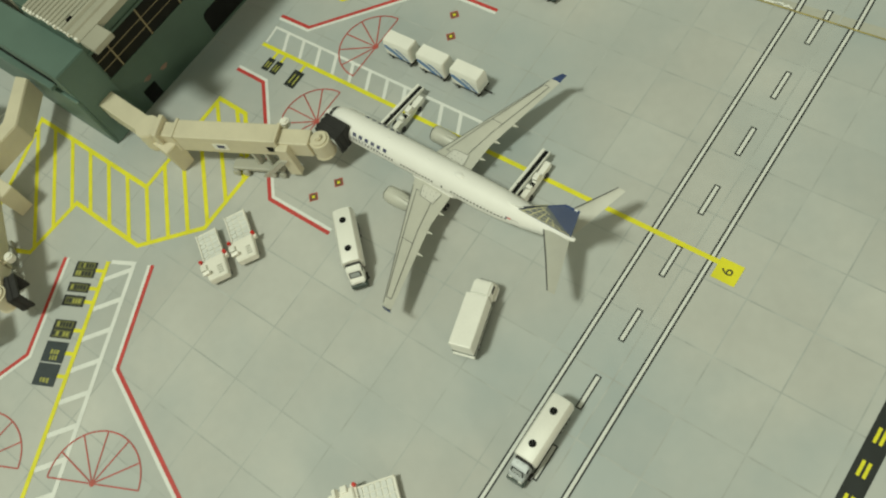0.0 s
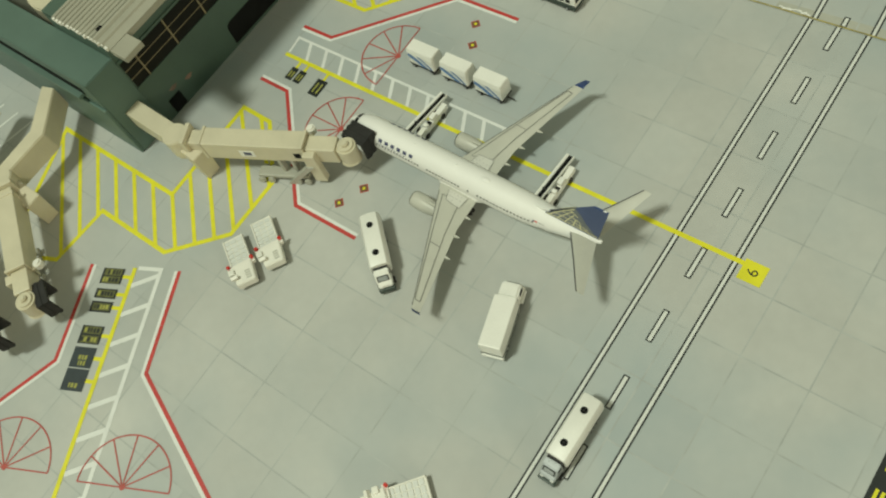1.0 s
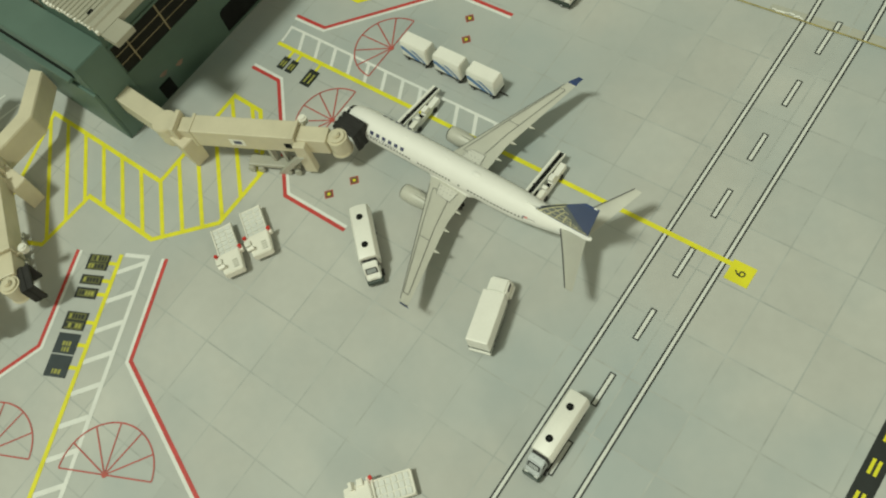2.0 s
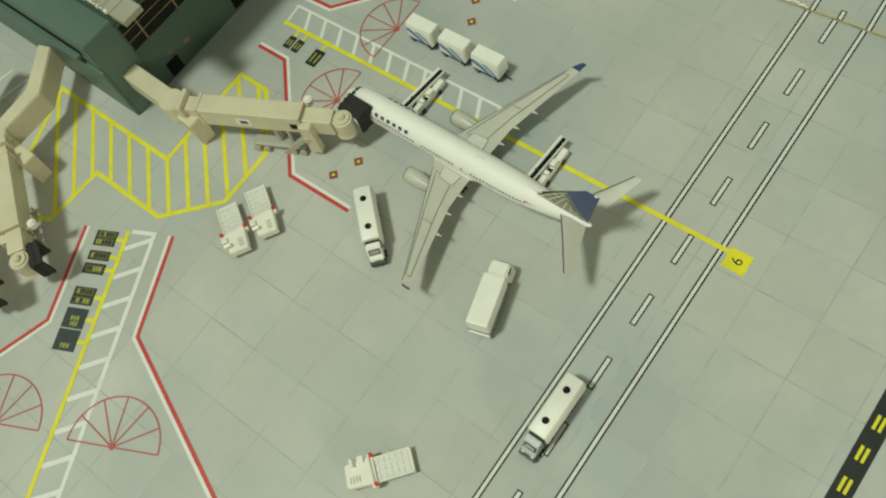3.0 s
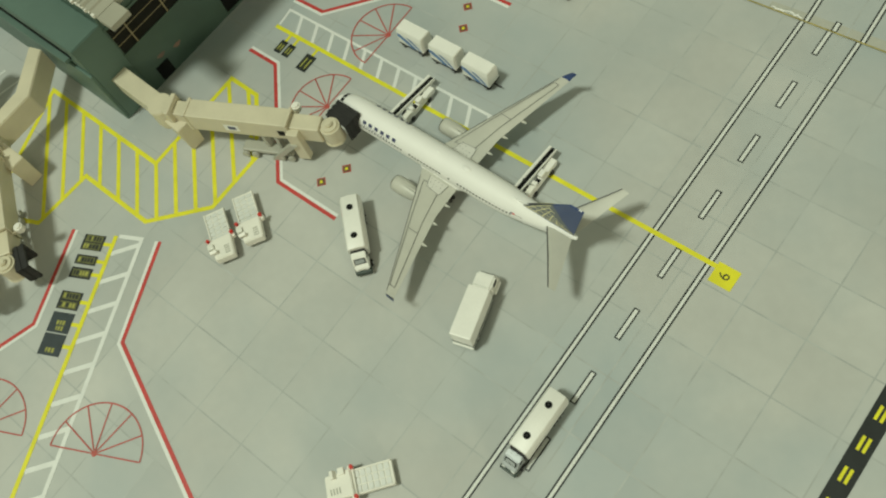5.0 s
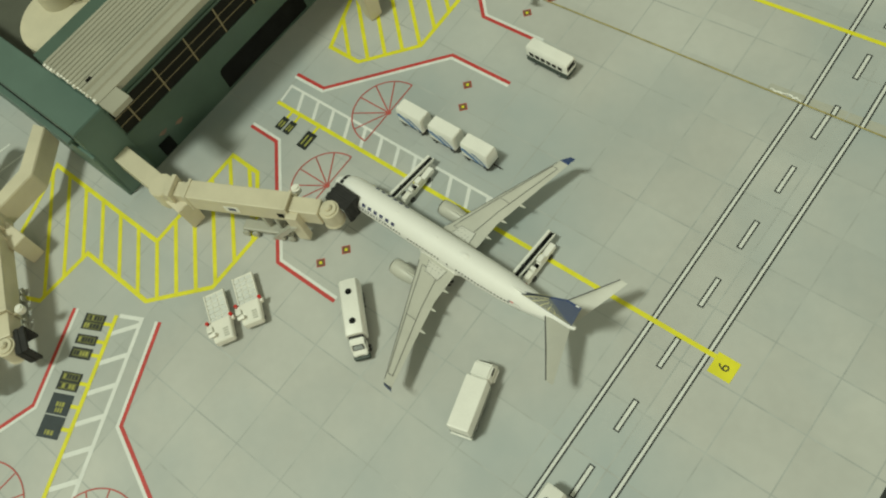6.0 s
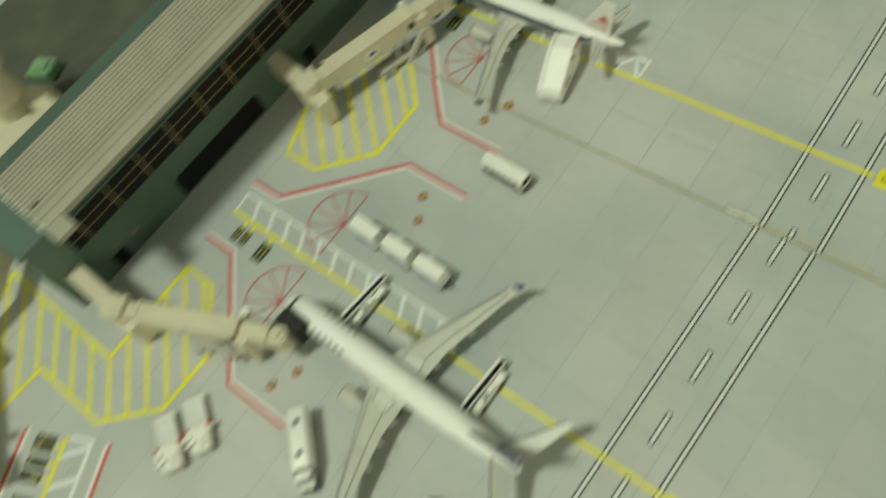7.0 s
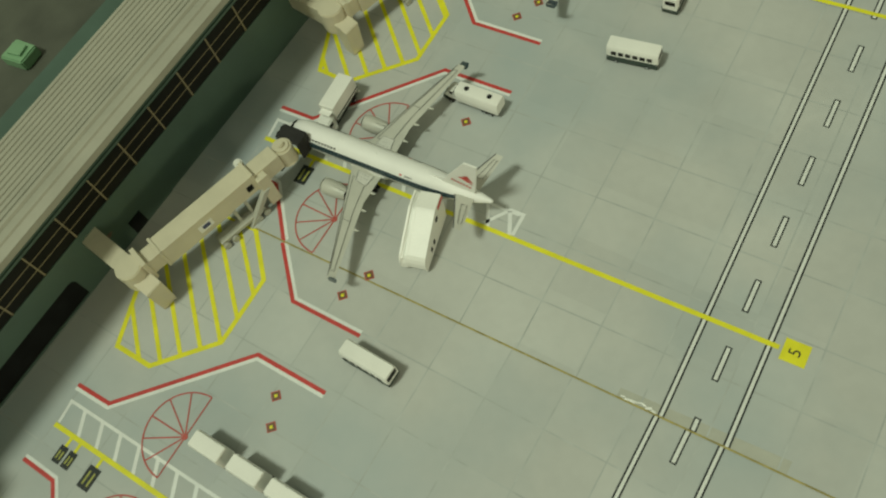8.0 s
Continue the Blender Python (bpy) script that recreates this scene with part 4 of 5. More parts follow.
    # fin
    b0, b1, t0, t1, zb, zt = fin
    q = lambda u, v: (b0 + (t0 - b0) * v + ((b1 - b0) + ((t1 - t0) - (b1 - b0)) * v) * u, zb + (zt - zb) * v)
    def fin_slab(name, uv, th, m, parent, lab=""):
        s = bmesh.new()
        pts = [q(u, v) for u, v in uv]
        lo = [s.verts.new((a, -th * (1 - 0.45 * uv[i][1]), c)) for i, (a, c) in enumerate(pts)]
        hi = [s.verts.new((a, th * (1 - 0.45 * uv[i][1]), c)) for i, (a, c) in enumerate(pts)]
        s.faces.new(lo[::-1])
        s.faces.new(hi)
        for i in range(len(pts)):
            s.faces.new((lo[i], lo[(i + 1) % len(pts)], hi[(i + 1) % len(pts)], hi[i]))
        return part(name, s, m, parent, lab)
    fn = fin_slab("fin", [(0, 0), (1, 0), (1, 1), (0, 1)], 0.045, M_BLUE if livery["winglet"] else M_WHITE, p, livery["fin"])
    dors = loft([[(b0 - 0.75, -0.012, zb - 0.06), (b0 - 0.75, 0.012, zb - 0.06), (b0 - 0.75, 0.012, zb - 0.02), (b0 - 0.75, -0.012, zb - 0.02)],
                 [(b0 + 0.12, -0.04, zb - 0.06), (b0 + 0.12, 0.04, zb - 0.06), (b0 + 0.22, 0.012, zb + 0.22), (b0 + 0.22, -0.012, zb + 0.22)]])
    part("dorsal_fillet", dors, M_WHITE, fn)
    if livery["winglet"]:
        fin_slab("globe_field", [(0.0, 0.02), (1, 0.02), (0.92, 0.10), (0.66, 0.32), (0.40, 0.50), (0.0, 0.66)], 0.049, M_GOLDBACK, fn, "grey-gold globe segment")
        for k in range(4):
            for s_ in (1, -1):
                pts = []
                for i in range(9):
                    u = i / 8 * (0.98 - 0.2 * k)
                    v = 0.06 + (0.16 * k) * (1 - 0.75 * u) + 0.02 * math.sin(3 * u)
                    a, c = q(u, v)
                    pts.append((a, s_ * (0.053 * (1 - 0.45 * v)), c))
                ribbon(pts, 0.042, M_GOLD, "globe_line", fn, (0, 1, 0))
        for k in range(6):
            for s_ in (1, -1):
                pts = []
                for i in range(6):
                    v = 0.04 + i / 5 * max(0.06, 0.60 - 0.105 * k)
                    u = 0.06 + 0.155 * k - 0.10 * i / 5
                    a, c = q(max(0, u), v)
                    pts.append((a, s_ * (0.054 * (1 - 0.45 * v)), c))
                ribbon(pts, 0.036, M_GOLD, "globe_line", fn, (0, 1, 0))
        fin_slab("fin_tip_light", [(0.62, 0.965), (0.85, 0.965), (0.85, 1.004), (0.62, 1.004)], 0.03, M_WHITE, fn)
        # six dark blue title letters, drawn as plain bars, and a small flag
        for a, flip in ((140, 1), (40, -1)):
            for i in range(6):
                u = 0.168 + 0.026 * i
                patch("title_bar", u, u + 0.0145, a - 7, a + 7, M_TXTBLUE, 0.007)
            for i in range(14):
                u = 0.165 + 0.0085 * i
                patch("subtitle_bar", u, u + 0.005, a + (13 if a > 90 else -16), a + (16 if a > 90 else -13), M_TXTBLUE, 0.007)
            patch("flag_red", 0.786, 0.797, a + (10 if a > 90 else -16), a + (16 if a > 90 else -10), M_REDDOT, 0.007)
            patch("flag_blue", 0.780, 0.786, a + (10 if a > 90 else -16), a + (16 if a > 90 else -10), M_TXTBLUE, 0.007)
    else:
        for a0, a1 in ((150, 182), (-2, 30)):
            patch("cheatline", 0.085, 0.925, a0, a1, M_NAVY, 0.005, None, "dark navy cheatline")
        for a in (138, 42):
            for i in range(9):
                u = 0.155 + 0.0155 * i
                patch("title_bar", u, u + 0.010, a - 5, a + 5, M_LINE, 0.007)
            patch("flag_red", 0.60, 0.612, a - 3, a + 3, M_REDDOT, 0.007)
            for i in range(4):
                patch("registration_bar", 0.625 + 0.009 * i, 0.631 + 0.009 * i, a - 3, a + 3, M_LINE, 0.007)
        for s_ in (1, -1):
            for uv in (((0.30, 0.44), (0.95, 0.30), (0.55, 0.50)), ((0.45, 0.52), (0.95, 0.36), (0.62, 0.58))):
                b = bmesh.new()
                vs = []
                for u, v in uv:
                    a, c = q(u, v)
                    vs.append(b.verts.new((a, s_ * 0.05, c)))
                b.faces.new(vs)
                part("fin_mark", b, M_REDDOT, fn, "red arrow-like mark")
            for i in range(7):
                b = bmesh.new()
                vs = []
                for du, dv in ((0, 0), (0.07, 0), (0.07, 0.06), (0, 0.06)):
                    a, c = q(0.18 + 0.105 * i + du, 0.22 - 0.012 * i + dv)
                    vs.append(b.verts.new((a, s_ * 0.05, c)))
                b.faces.new(vs)
                part("fin_title_bar", b, M_REDDOT, fn)
    return p


def bmesh_dome(rx, ry, rz):
    b = bmesh.new()
    bmesh.ops.create_uvsphere(b, u_segments=20, v_segments=12, radius=1)
    for v in b.verts:
        v.co = Vector((v.co.x * rx, v.co.y * ry, v.co.z * rz))
    return b


airliner("white twin-jet airliner with blue gold-netted tail, at its stand", -11.62, 0.72, -1.15, 9.40, 0.46, 0.92,
         dict(le0=3.87, te0=5.31, le1=5.79, te1=6.09, tip=4.32, z0=0.66, z1=0.93, ky=1.55, kx=5.39),
         (3.41, 1.22, 0.45, 0.27, 0.95), (8.47, 9.30, 9.70, 9.94, 1.76, 1.18, 1.58), (7.55, 9.30, 9.32, 9.74, 1.30, 3.08),
         dict(windows=52, winglet=True, fin="blue fin with a gold globe net"))
airliner("white twin-jet airliner with navy cheatline and small red tail mark", -15.28, 13.88, 2.3, 7.65, 0.42, 0.84,
         dict(le0=2.70, te0=3.85, le1=4.26, te1=4.50, tip=4.18, z0=0.62, z1=0.95, ky=1.45, kx=3.85),
         (2.15, 1.30, 0.43, 0.27, 0.88), (6.45, 7.10, 7.10, 7.36, 1.36, 1.05, 1.34), (5.95, 7.10, 6.98, 7.40, 1.22, 2.80),
         dict(windows=38, winglet=False, fin="white fin with a red mark"))
airliner("plain white twin-jet airliner standing at the further stand", -15.6, 25.45, 2.0, 9.30, 0.47, 0.92,
         dict(le0=3.80, te0=5.25, le1=5.72, te1=6.02, tip=4.20, z0=0.66, z1=1.05, ky=1.55, kx=5.32),
         (3.30, 1.22, 0.45, 0.27, 0.95), (8.45, 9.30, 9.62, 9.86, 1.84, 1.08, 1.25), (7.55, 9.28, 9.22, 9.62, 1.30, 2.68),
         dict(windows=48, winglet=False, fin="white fin with a red mark"))

# ---- ground vehicles ----
def wheels(parent, xs, half, r=0.11, w=0.08):
    for x in xs:
        for s in (1, -1):
            wh = part("wheel", cyl(x, s * half, r, r, w, "y", 18, bevel=0.015), M_TYRE, parent, smooth=True)
            part("hub", cyl(x, s * (half + w / 2), r, r * 0.45, 0.02, "y", 12), M_SILVER, wh)


def tanker(x, y, turn, label, size=1.0, paint=None):
    """Fuel truck: front of the cab along +x, rear of the tank at the origin."""
    t = thing("fuel_truck", label, "truck", x, y, 0, turn, group="fuel trucks")
    t.scale = (size, size, size)
    part("chassis", box(0.10, 2.40, -0.20, 0.20, 0.12, 0.26), M_TYRE, t)
    sec = []
    for u, k in ((0.0, 0.92), (0.04, 1.0), (1.80, 1.0), (1.84, 0.93)):
        ring = []
        for cy, cz in ((-0.29, 0.26), (0.29, 0.26), (0.32, 0.40), (0.315, 0.72), (0.25, 0.83), (0.0, 0.87), (-0.25, 0.83), (-0.315, 0.72), (-0.32, 0.40)):
            ring.append((u, cy * k, 0.55 + (cz - 0.55) * k))
        sec.append(ring)
    tk = part("tank", loft(sec), M_TRUCK, t, smooth=True)
    for u in (0.44, 1.42):
        hatch_ = part("hatch", cyl(u, 0.0, 0.87, 0.10, 0.03, seg=20, bevel=0.008), M_INK, tk, "black round hatch")
        part("hatch_knob", cyl(u, 0.0, 0.89, 0.02, 0.03, seg=8), M_TYRE, hatch_)
    prof = [(1.90, 0.20), (2.33, 0.20), (2.36, 0.34), (2.33, 0.43), (2.24, 0.47), (2.12, 0.70), (1.93, 0.72), (1.90, 0.6)]
    cab = part("cab", profile_y(prof, -0.225, 0.225, bevel=0.025), paint or M_SILVER, t)
    # added dark filler: stops light leaking between tank and cab
    part("gap_filler", box(1.83, 1.92, -0.22, 0.22, 0.22, 0.70), M_TYRE, t)
    ws = bmesh.new()
    ws.faces.new([ws.verts.new(q) for q in ((2.228, -0.18, 0.493), (2.228, 0.18, 0.493), (2.135, 0.17, 0.672), (2.135, -0.17, 0.672))])
    bmesh.ops.translate(ws, verts=ws.verts[:], vec=(0.012, 0, 0.01))
    frame_ = part("windscreen_frame", ws, M_GLASS, cab)
    # pale silver pane: the glass's reflection is put into its colour
    ws = bmesh.new()
    ws.faces.new([ws.verts.new(q) for q in ((2.214, -0.15, 0.519), (2.214, 0.15, 0.519), (2.148, 0.14, 0.646), (2.148, -0.14, 0.646))])
    bmesh.ops.translate(ws, verts=ws.verts[:], vec=(0.018, 0, 0.014))
    part("windscreen", ws, M_SILVER, frame_)
    for s in (1, -1):
        part("side_window", box(1.97, 2.11, s * 0.225 - 0.004, s * 0.225 + 0.004, 0.50, 0.66), M_GLASS, cab)
        part("headlight", box(2.34, 2.375, s * 0.15 - 0.05, s * 0.15 + 0.05, 0.32, 0.38), M_LANE, cab)
    part("bumper", box(2.20, 2.43, -0.25, 0.25, 0.10, 0.30, 0.03), M_DARKGREEN, t)
    part("side_rail", box(0.2, 1.8, -0.285, 0.285, 0.22, 0.29), M_DARKGREEN, t)
    wheels(t, (0.35, 0.62, 2.08), 0.25)
    return t


tanker(-9.02, -1.83, -42, "white fuel truck with white cab and black hatches, beside the wing", 1.0, M_TRUCK)
tanker(-0.27, -3.31, -90.5, "white fuel truck with silver cab driving in the marked lane")
tanker(-9.36, 17.62, 181.5, "white fuel truck parked under an airliner's wing tip", 0.86, M_TRUCK)


def catering(x, y, turn, label, lift=0.20, size=1.0):
    """Catering truck: rear of the box at the origin, cab along +x."""
    t = thing("catering_truck", label, "truck", x, y, 0, turn, group="catering trucks")
    t.scale = (size, size, size)
    part("chassis", box(0.05, 2.05, -0.22, 0.22, 0.12, 0.26), M_TYRE, t)
    bx = part("box_body", box(0.0, 1.56, -0.325, 0.325, lift, lift + 0.74, 0.035), M_TRUCK, t, "plain white box body")
    part("tail_bumper", box(-0.05, 0.04, -0.32, 0.32, 0.18, 0.28, 0.01), M_TRUCK, t)
    part("rub_rail", box(-0.008, 1.55, -0.333, 0.333, lift + 0.10, lift + 0.17), M_DARKGREEN, bx, "dark rubbing strip round the box")
    part("box_skirt", box(0.02, 1.5, -0.31, 0.31, lift - 0.07, lift + 0.002), M_DARKGREEN, bx)
    for s in (1, -1):
        part("scissor_arm", put(box(-0.45, 0.45, s * 0.2 - 0.02, s * 0.2 + 0.02, -0.025, 0.025), Matrix.Translation((0.75, 0, 0.30)) @ Matrix.Rotation(radians(8 * s), 4, "Y")), M_CREAM, t)
    prof = [(1.58, 0.20), (2.16, 0.20), (2.18, 0.40), (2.12, 0.62), (2.05, 0.76), (1.60, 0.78)]
    cab = part("cab", profile_y(prof, -0.285, 0.285, bevel=0.05), M_TRUCK, t)
    part("windscreen", loft([[(2.175, -0.20, 0.44), (2.175, 0.20, 0.44), (2.185, 0.20, 0.44), (2.185, -0.20, 0.44)], [(2.122, -0.19, 0.62), (2.122, 0.19, 0.62), (2.132, 0.19, 0.62), (2.132, -0.19, 0.62)]]), M_GLASS, cab)
    for s in (1, -1):
        part("side_window", box(1.80, 2.02, s * 0.287 - 0.004, s * 0.287 + 0.004, 0.48, 0.66), M_GLASS, cab)
        part("mud_guard", box(1.70, 2.10, s * 0.30 - 0.06, s * 0.30 + 0.06, 0.20, 0.36, 0.02), M_TRUCK, cab)
    part("bumper", box(2.14, 2.22, -0.27, 0.27, 0.12, 0.24, 0.02), M_TRUCK, t)
    part("bridge_plate", box(1.52, 1.80, -0.24, 0.24, lift + 0.50, lift + 0.54), M_TRUCK, bx)
    wheels(t, (0.35, 1.88), 0.27, 0.12)
    return t


catering(-3.35, -3.58, 105.5, "white catering truck with plain box body on the open apron")
catering(-14.48, 16.30, -86, "white catering truck raised against an airliner's nose", 0.42, 0.88)


def cart(x, y, label):
    t = thing("baggage_cart", label, "cart", x, y, 0, -0.5, group="baggage carts in a train")
    part("bed", box(-0.54, 0.54, -0.26, 0.26, 0.14, 0.22, 0.01), M_TYRE, t)
    bm = bmesh.new()
    loft([[(-0.54, -0.27, 0.22), (0.54, -0.27, 0.22), (0.54, 0.27, 0.22), (-0.54, 0.27, 0.22)], [(-0.54, -0.27, 0.72), (0.54, -0.27, 0.72), (0.54, 0.27, 0.72), (-0.54, 0.27, 0.72)],
          [(-0.53, -0.22, 0.90), (0.53, -0.22, 0.90), (0.53, 0.22, 0.90), (-0.53, 0.22, 0.90)]], bm)
    bmesh.ops.bevel(bm, geom=bm.edges[:], offset=0.018, segments=2, affect="EDGES")
    body = part("container", bm, M_TRUCK, t, "white container with a blue swoosh")
    sw = bmesh.new()
    sw.faces.new([sw.verts.new((a, -0.274, c)) for a, c in ((-0.51, 0.70), (-0.38, 0.70), (-0.02, 0.50), (0.28, 0.24), (0.02, 0.24), (-0.22, 0.40), (-0.51, 0.55))])
    part("blue_swoosh", sw, M_CARTBLUE, body)
    sw = bmesh.new()
    sw.faces.new([sw.verts.new((a, -0.274, c)) for a, c in ((-0.12, 0.70), (0.04, 0.70), (0.34, 0.44), (0.48, 0.25), (0.38, 0.25), (0.14, 0.50))])
    part("blue_swoosh", sw, M_CARTBLUE, body)
    part("tow_bar", box(0.54, 0.82, -0.02, 0.02, 0.12, 0.16), M_TYRE, t)
    wheels(t, (-0.38, 0.38), 0.24, 0.09, 0.06)
    return t


for cx in (-11.12, -9.74, -8.38):
    cart(cx, 4.10, "white baggage cart with blue swoosh, coupled in a train")


def belt_loader(x, y, turn, label):
    """Belt loader: conveyor along +x from its low end, with the tractor body on one side."""
    t = thing("belt_loader", label, "belt loader", x, y, 0, turn, group="belt loaders")
    R_ = Matrix.Translation((0, 0, 0.34)) @ Matrix.Rotation(radians(-9), 4, "Y")
    fr = part("conveyor_frame", put(box(-0.27, 1.74, -0.13, 0.11, -0.05, 0.05, 0.01), R_), M_TRUCK, t)
    part("belt", put(box(-0.25, 1.72, -0.045, 0.08, 0.05, 0.062), R_), M_INK, fr, "black rubber belt")
    part("side_rail", put(box(-0.27, 1.74, -0.15, -0.055, 0.05, 0.085, 0.008), R_), M_TRUCK, fr)
    part("side_rail", put(box(-0.27, 1.74, 0.085, 0.12, 0.03, 0.075, 0.008), R_), M_TRUCK, fr)
    bd = part("body", box(0.02, 1.50, 0.13, 0.33, 0.12, 0.34, 0.03), M_TRUCK, t)
    part("seat_block", box(0.55, 0.80, 0.15, 0.32, 0.34, 0.50, 0.03), M_TRUCK, bd)
    part("dashboard", box(1.00, 1.12, 0.15, 0.32, 0.34, 0.48, 0.02), M_TRUCK, bd)
    part("engine_hood", box(1.16, 1.46, 0.14, 0.32, 0.33, 0.42, 0.02), M_CREAM, bd)
    part("foot_well", box(0.84, 0.98, 0.16, 0.31, 0.335, 0.345), M_INK, bd)
    part("steering_column", put(cyl(0, 0, 0, 0.015, 0.2), Matrix.Translation((0.96, 0.24, 0.46)) @ Matrix.Rotation(radians(-25), 4, "Y")), M_TYRE, bd)
    for u in (0.4, 1.2):
        part("lift_strut", box(u - 0.03, u + 0.03, -0.06, 0.06, 0.16, 0.40 + 0.2 * u), M_TYRE, t)
    for u in (0.36, 1.22):
        for v in (-0.05, 0.335):
            part("wheel", cyl(u, v, 0.1, 0.10, 0.07, "y", 16, bevel=0.015), M_TYRE, t, smooth=True)
    return t


belt_loader(-9.70, 2.90, -91, "white belt loader with black belt at the forward hold")
belt_loader(-4.76, 2.70, -90, "white belt loader with black belt at the rear hold")


def pallet_loader(x, y, turn, label):
    """Low pallet loader: a roller bed of bars and a drive block with two red lamps."""
    t = thing("pallet_loader", label, "pallet loader", x, y, 0, turn, group="pallet loaders")
    t.scale = (1.03, 1.12, 1.0)
    bed = part("roller_bed", box(0.0, 1.12, -0.31, 0.31, 0.14, 0.26, 0.015), M_CREAM, t)
    for i in range(6):
        for j in range(3):
            u, v = 0.08 + 0.165 * i, -0.27 + 0.185 * j
            part("roller_plate", box(u, u + 0.13, v, v + 0.16, 0.26, 0.285, 0.008), M_LANE, bed)
    for v in (-0.29, 0.29):
        part("bed_rail", box(0.02, 1.1, v - 0.02, v + 0.02, 0.25, 0.31, 0.006), M_CREAM, bed)
    blk = part("drive_block", prism([(1.10, -0.33), (1.80, -0.28), (1.82, 0.28), (1.08, 0.33)], 0.14, 0.44, bevel=0.025), M_CREAM, t)
    part("front_bridge", box(1.02, 1.18, -0.42, 0.42, 0.20, 0.36, 0.02), M_CREAM, blk)
    part("operator_seat", box(1.24, 1.42, -0.40, -0.22, 0.40, 0.52, 0.03), M_CREAM, blk)
    part("console", put(box(-0.05, 0.05, -0.10, 0.10, 0, 0.18, 0.01), Matrix.Translation((1.52, -0.26, 0.42)) @ Matrix.Rotation(radians(20), 4, "Y")), M_CREAM, blk)
    for i in range(4):
        part("vent_slot", box(1.42 + 0.08 * i, 1.46 + 0.08 * i, 0.05, 0.20, 0.438, 0.446), M_CANOPY, blk)
    for v in (-0.36, 0.36):
        part("red_lamp", cyl(1.05, v, 0.41, 0.055, 0.12, seg=14, bevel=0.012), M_REDDOT, blk, "red lamp", smooth=True)
    for u in (0.2, 0.9, 1.6):
        for s in (1, -1):
            part("wheel", cyl(u, s * 0.25, 0.08, 0.08, 0.06, "y", 14), M_TYRE, t)
    return t


pallet_loader(-12.86, -4.53, -31, "cream pallet loader with roller bed and red lamps")
pallet_loader(-12.45, -3.55, -32, "cream pallet loader with roller bed and red lamps")
pallet_loader(-2.80, -7.50, 231, "cream pallet loader standing alone on the apron")


def bus(x, y, turn, label):
    t = thing("apron_bus", label, "bus", x, y, 0, turn, group="apron buses")
    sec = []
    for u, k in ((-0.84, 0.93), (-0.80, 1.0), (0.80, 1.0), (0.85, 0.92)):
        sec.append([(u, cy * k, 0.45 + (cz - 0.45) * k) for cy, cz in ((-0.26, 0.24), (0.26, 0.24), (0.265, 0.55), (0.25, 0.70), (0.20, 0.76), (-0.20, 0.76), (-0.25, 0.70), (-0.265, 0.55))])
    bd = part("body", loft(sec), M_TRUCK, t, smooth=True)
    part("skirt", box(-0.83, 0.84, -0.272, 0.272, 0.09, 0.33, 0.02), M_DARKGREEN, t, "dark green skirt")
    for s in (1, -1):
        for i in range(6):
            u = -0.68 + 0.235 * i
            part("window", box(u, u + 0.17, s * 0.263 - 0.008, s * 0.263 + 0.008, 0.40, 0.56), M_GLASS, bd)
    part("windscreen", box(0.828, 0.856, -0.20, 0.20, 0.40, 0.64), M_GLASS, bd)
    part("rear_window", box(-0.846, -0.824, -0.17, 0.17, 0.46, 0.62), M_GLASS, bd)
    wheels(t, (-0.52, 0.52), 0.235, 0.10)
    return t


bus(-8.52, 8.36, -2, "white apron bus with dark skirt near the red line")
bus(-6.45, 21.20, 8, "white apron bus with dark skirt on the open apron")


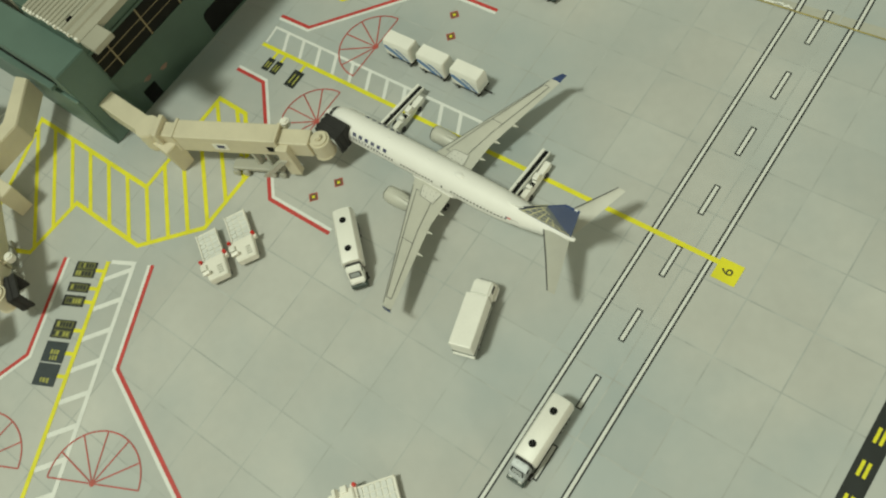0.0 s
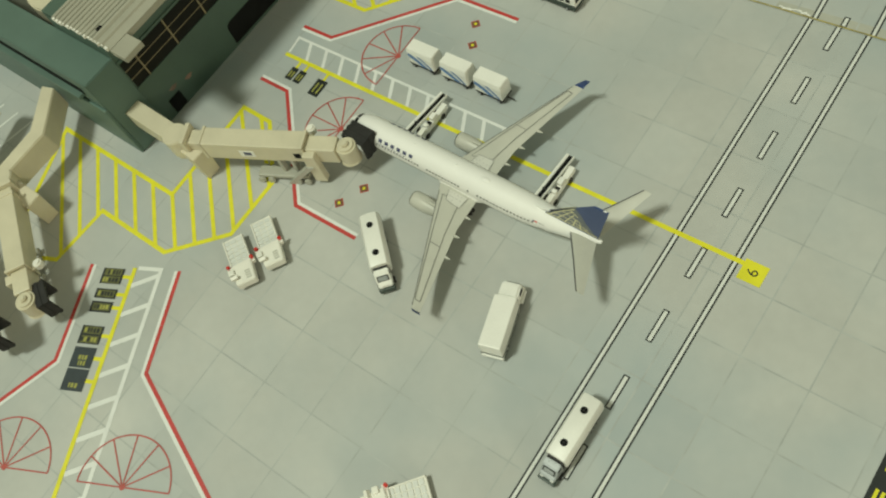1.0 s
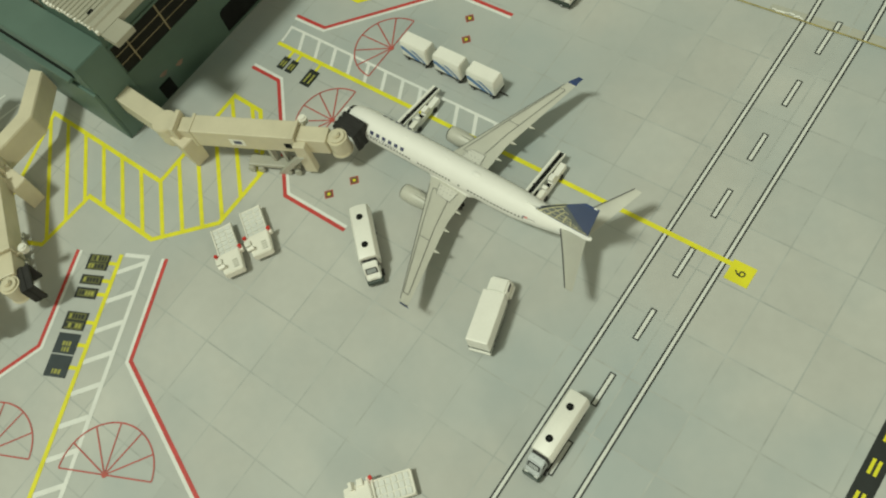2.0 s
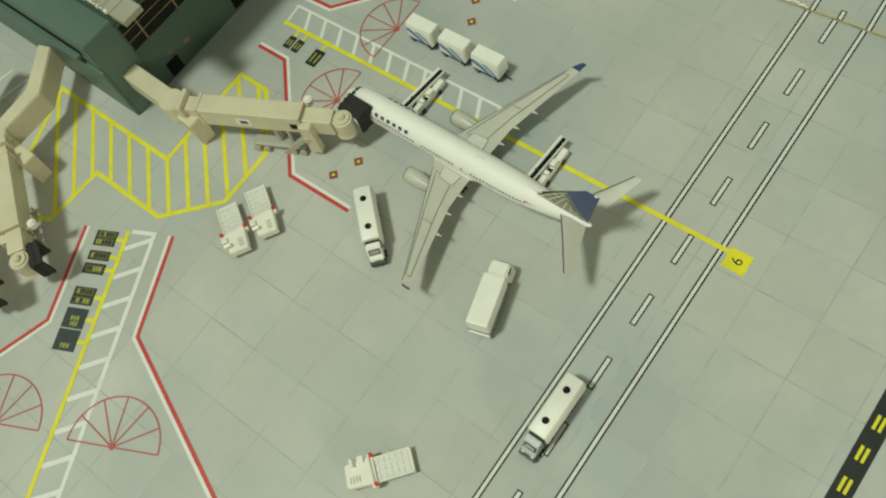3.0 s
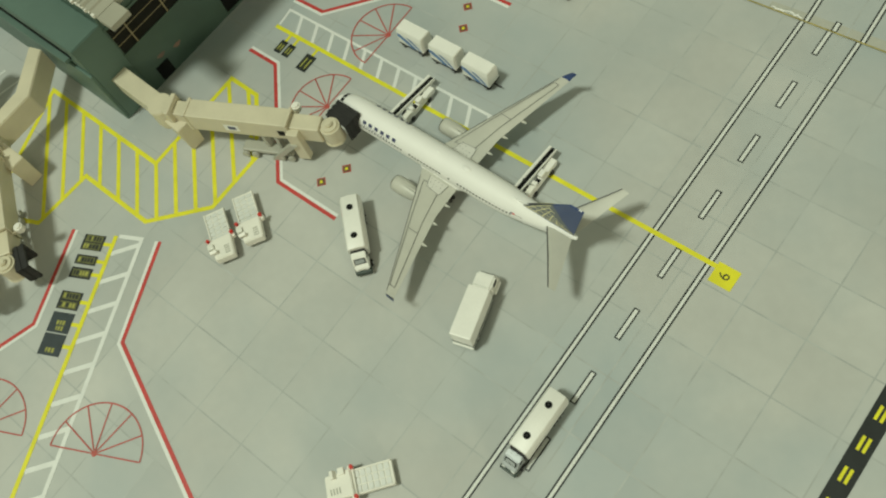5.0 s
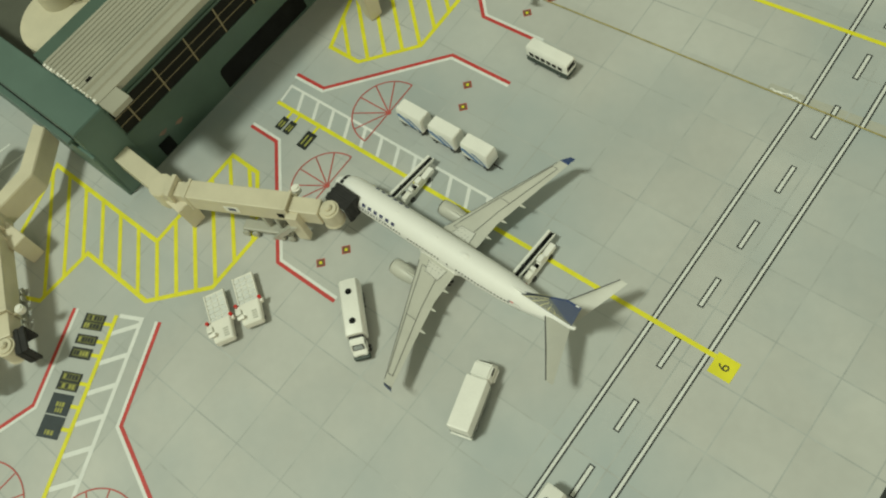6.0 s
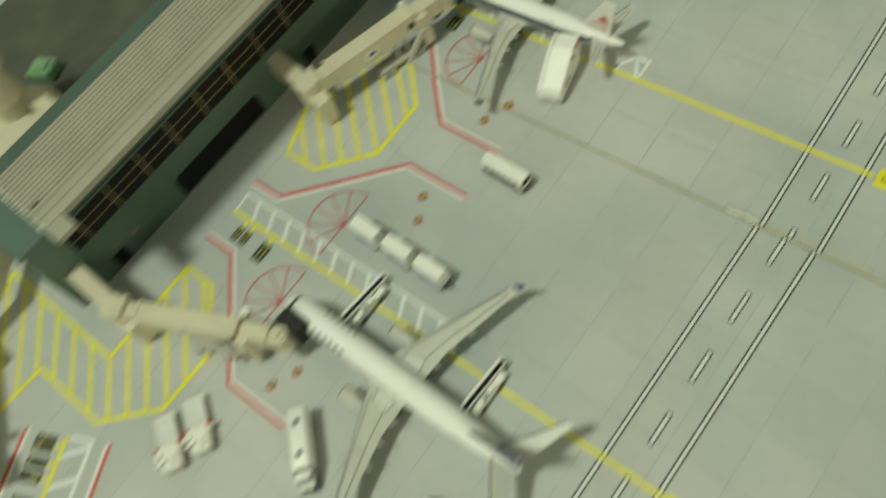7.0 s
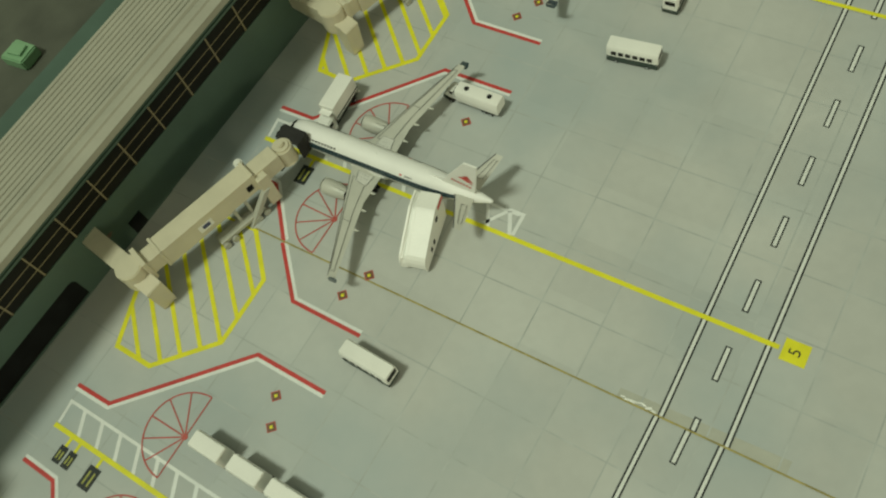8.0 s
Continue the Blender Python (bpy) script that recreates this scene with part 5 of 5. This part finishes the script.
def air_stairs(x, y, turn, label):
    """Passenger stairs on a truck: climbs along +x."""
    t = thing("passenger_stairs", label, "stairs truck", x, y, 0, turn)
    part("chassis", box(0.05, 1.85, -0.24, 0.24, 0.10, 0.28, 0.02), M_TRUCK, t)
    part("cab", box(0.10, 0.55, -0.36, -0.02, 0.26, 0.62, 0.03), M_TRUCK, t)
    part("cab_window", box(0.20, 0.46, -0.368, -0.35, 0.40, 0.56), M_INK, t)
    for v in (-0.36, 0.36):
        part("balustrade", loft([[(0.05, v - 0.05, 0.14), (0.05, v + 0.05, 0.14), (0.05, v + 0.05, 0.62), (0.05, v - 0.05, 0.62)], [(1.55, v - 0.05, 0.20), (1.55, v + 0.05, 0.20), (1.55, v + 0.05, 1.22), (1.55, v - 0.05, 1.22)],
                                 [(2.05, v - 0.05, 0.66), (2.05, v + 0.05, 0.66), (2.05, v + 0.05, 1.22), (2.05, v - 0.05, 1.22)]]), M_TRUCK, t)
    fl = part("flight", loft([[(0.05, -0.32, 0.20), (0.05, 0.32, 0.20), (0.05, 0.32, 0.30), (0.05, -0.32, 0.30)], [(1.55, -0.32, 0.72), (1.55, 0.32, 0.72), (1.55, 0.32, 0.82), (1.55, -0.32, 0.82)], [(2.1, -0.32, 0.74), (2.1, 0.32, 0.74), (2.1, 0.32, 0.82), (2.1, -0.32, 0.82)]]), M_TRUCK, t)
    for i in range(12):
        u = 0.10 + i * 0.12
        z = 0.31 + (u - 0.05) * 0.52 / 1.5
        part("tread", box(u, u + 0.12, -0.31, 0.31, z - 0.03, z + 0.016), M_TRUCK, fl)
    part("red_edge", box(1.62, 2.06, -0.425, -0.408, 1.06, 1.20), M_REDDOT, t)
    def hood(name, v0, v1, dz, thick):
        """A canopy strip that climbs, then levels out against the aircraft; its foot curls down to the ground."""
        run = [(-0.02, 0.30), (0.0, 0.48), (0.06, 0.60), (0.16, 0.68), (1.42, 1.22), (1.50, 1.245), (2.05, 1.245)]
        return part(name, loft([[(u, v0, z + dz - thick), (u, v1, z + dz - thick), (u, v1, z + dz), (u, v0, z + dz)] for u, z in run]), M_TRUCK, t)
    hood("stair_canopy", -0.41, 0.17, 0.04, 0.07)
    hood("side_canopy", 0.20, 0.36, -0.06, 0.07)
    hood("canopy_rim", 0.36, 0.43, 0.03, 0.16)
    hood("canopy_rim", 0.165, 0.205, 0.05, 0.12)
    flank = bmesh.new()
    loft([[(u, v, z) for u, z in ((0.0, 0.12), (1.95, 0.12), (2.05, 0.70), (2.05, 1.22), (1.46, 1.22), (0.16, 0.68), (0.02, 0.5))] for v in (-0.415, -0.385)], flank)
    part("flank_panel", flank, M_TRUCK, t)
    for u, z0, z1 in ((0.55, 0.34, 0.52), (0.80, 0.36, 0.54)):
        part("flank_port", box(u, u + 0.12, -0.424, -0.41, z0, z1), M_INK, t)
    part("side_port", box(1.30, 1.46, -0.425, -0.40, 0.86, 1.02), M_INK, t)
    for u in (0.35, 1.5):
        for s in (1, -1):
            part("wheel", cyl(u, s * 0.28, 0.12, 0.12, 0.09, "y", 16, bevel=0.02), M_TYRE, t, smooth=True)
    return t


air_stairs(-8.98, 11.55, 104, "white passenger stairs truck against an airliner's rear door")
bus(-6.25, 24.15, 94, "white apron bus with dark skirt near the further stand")
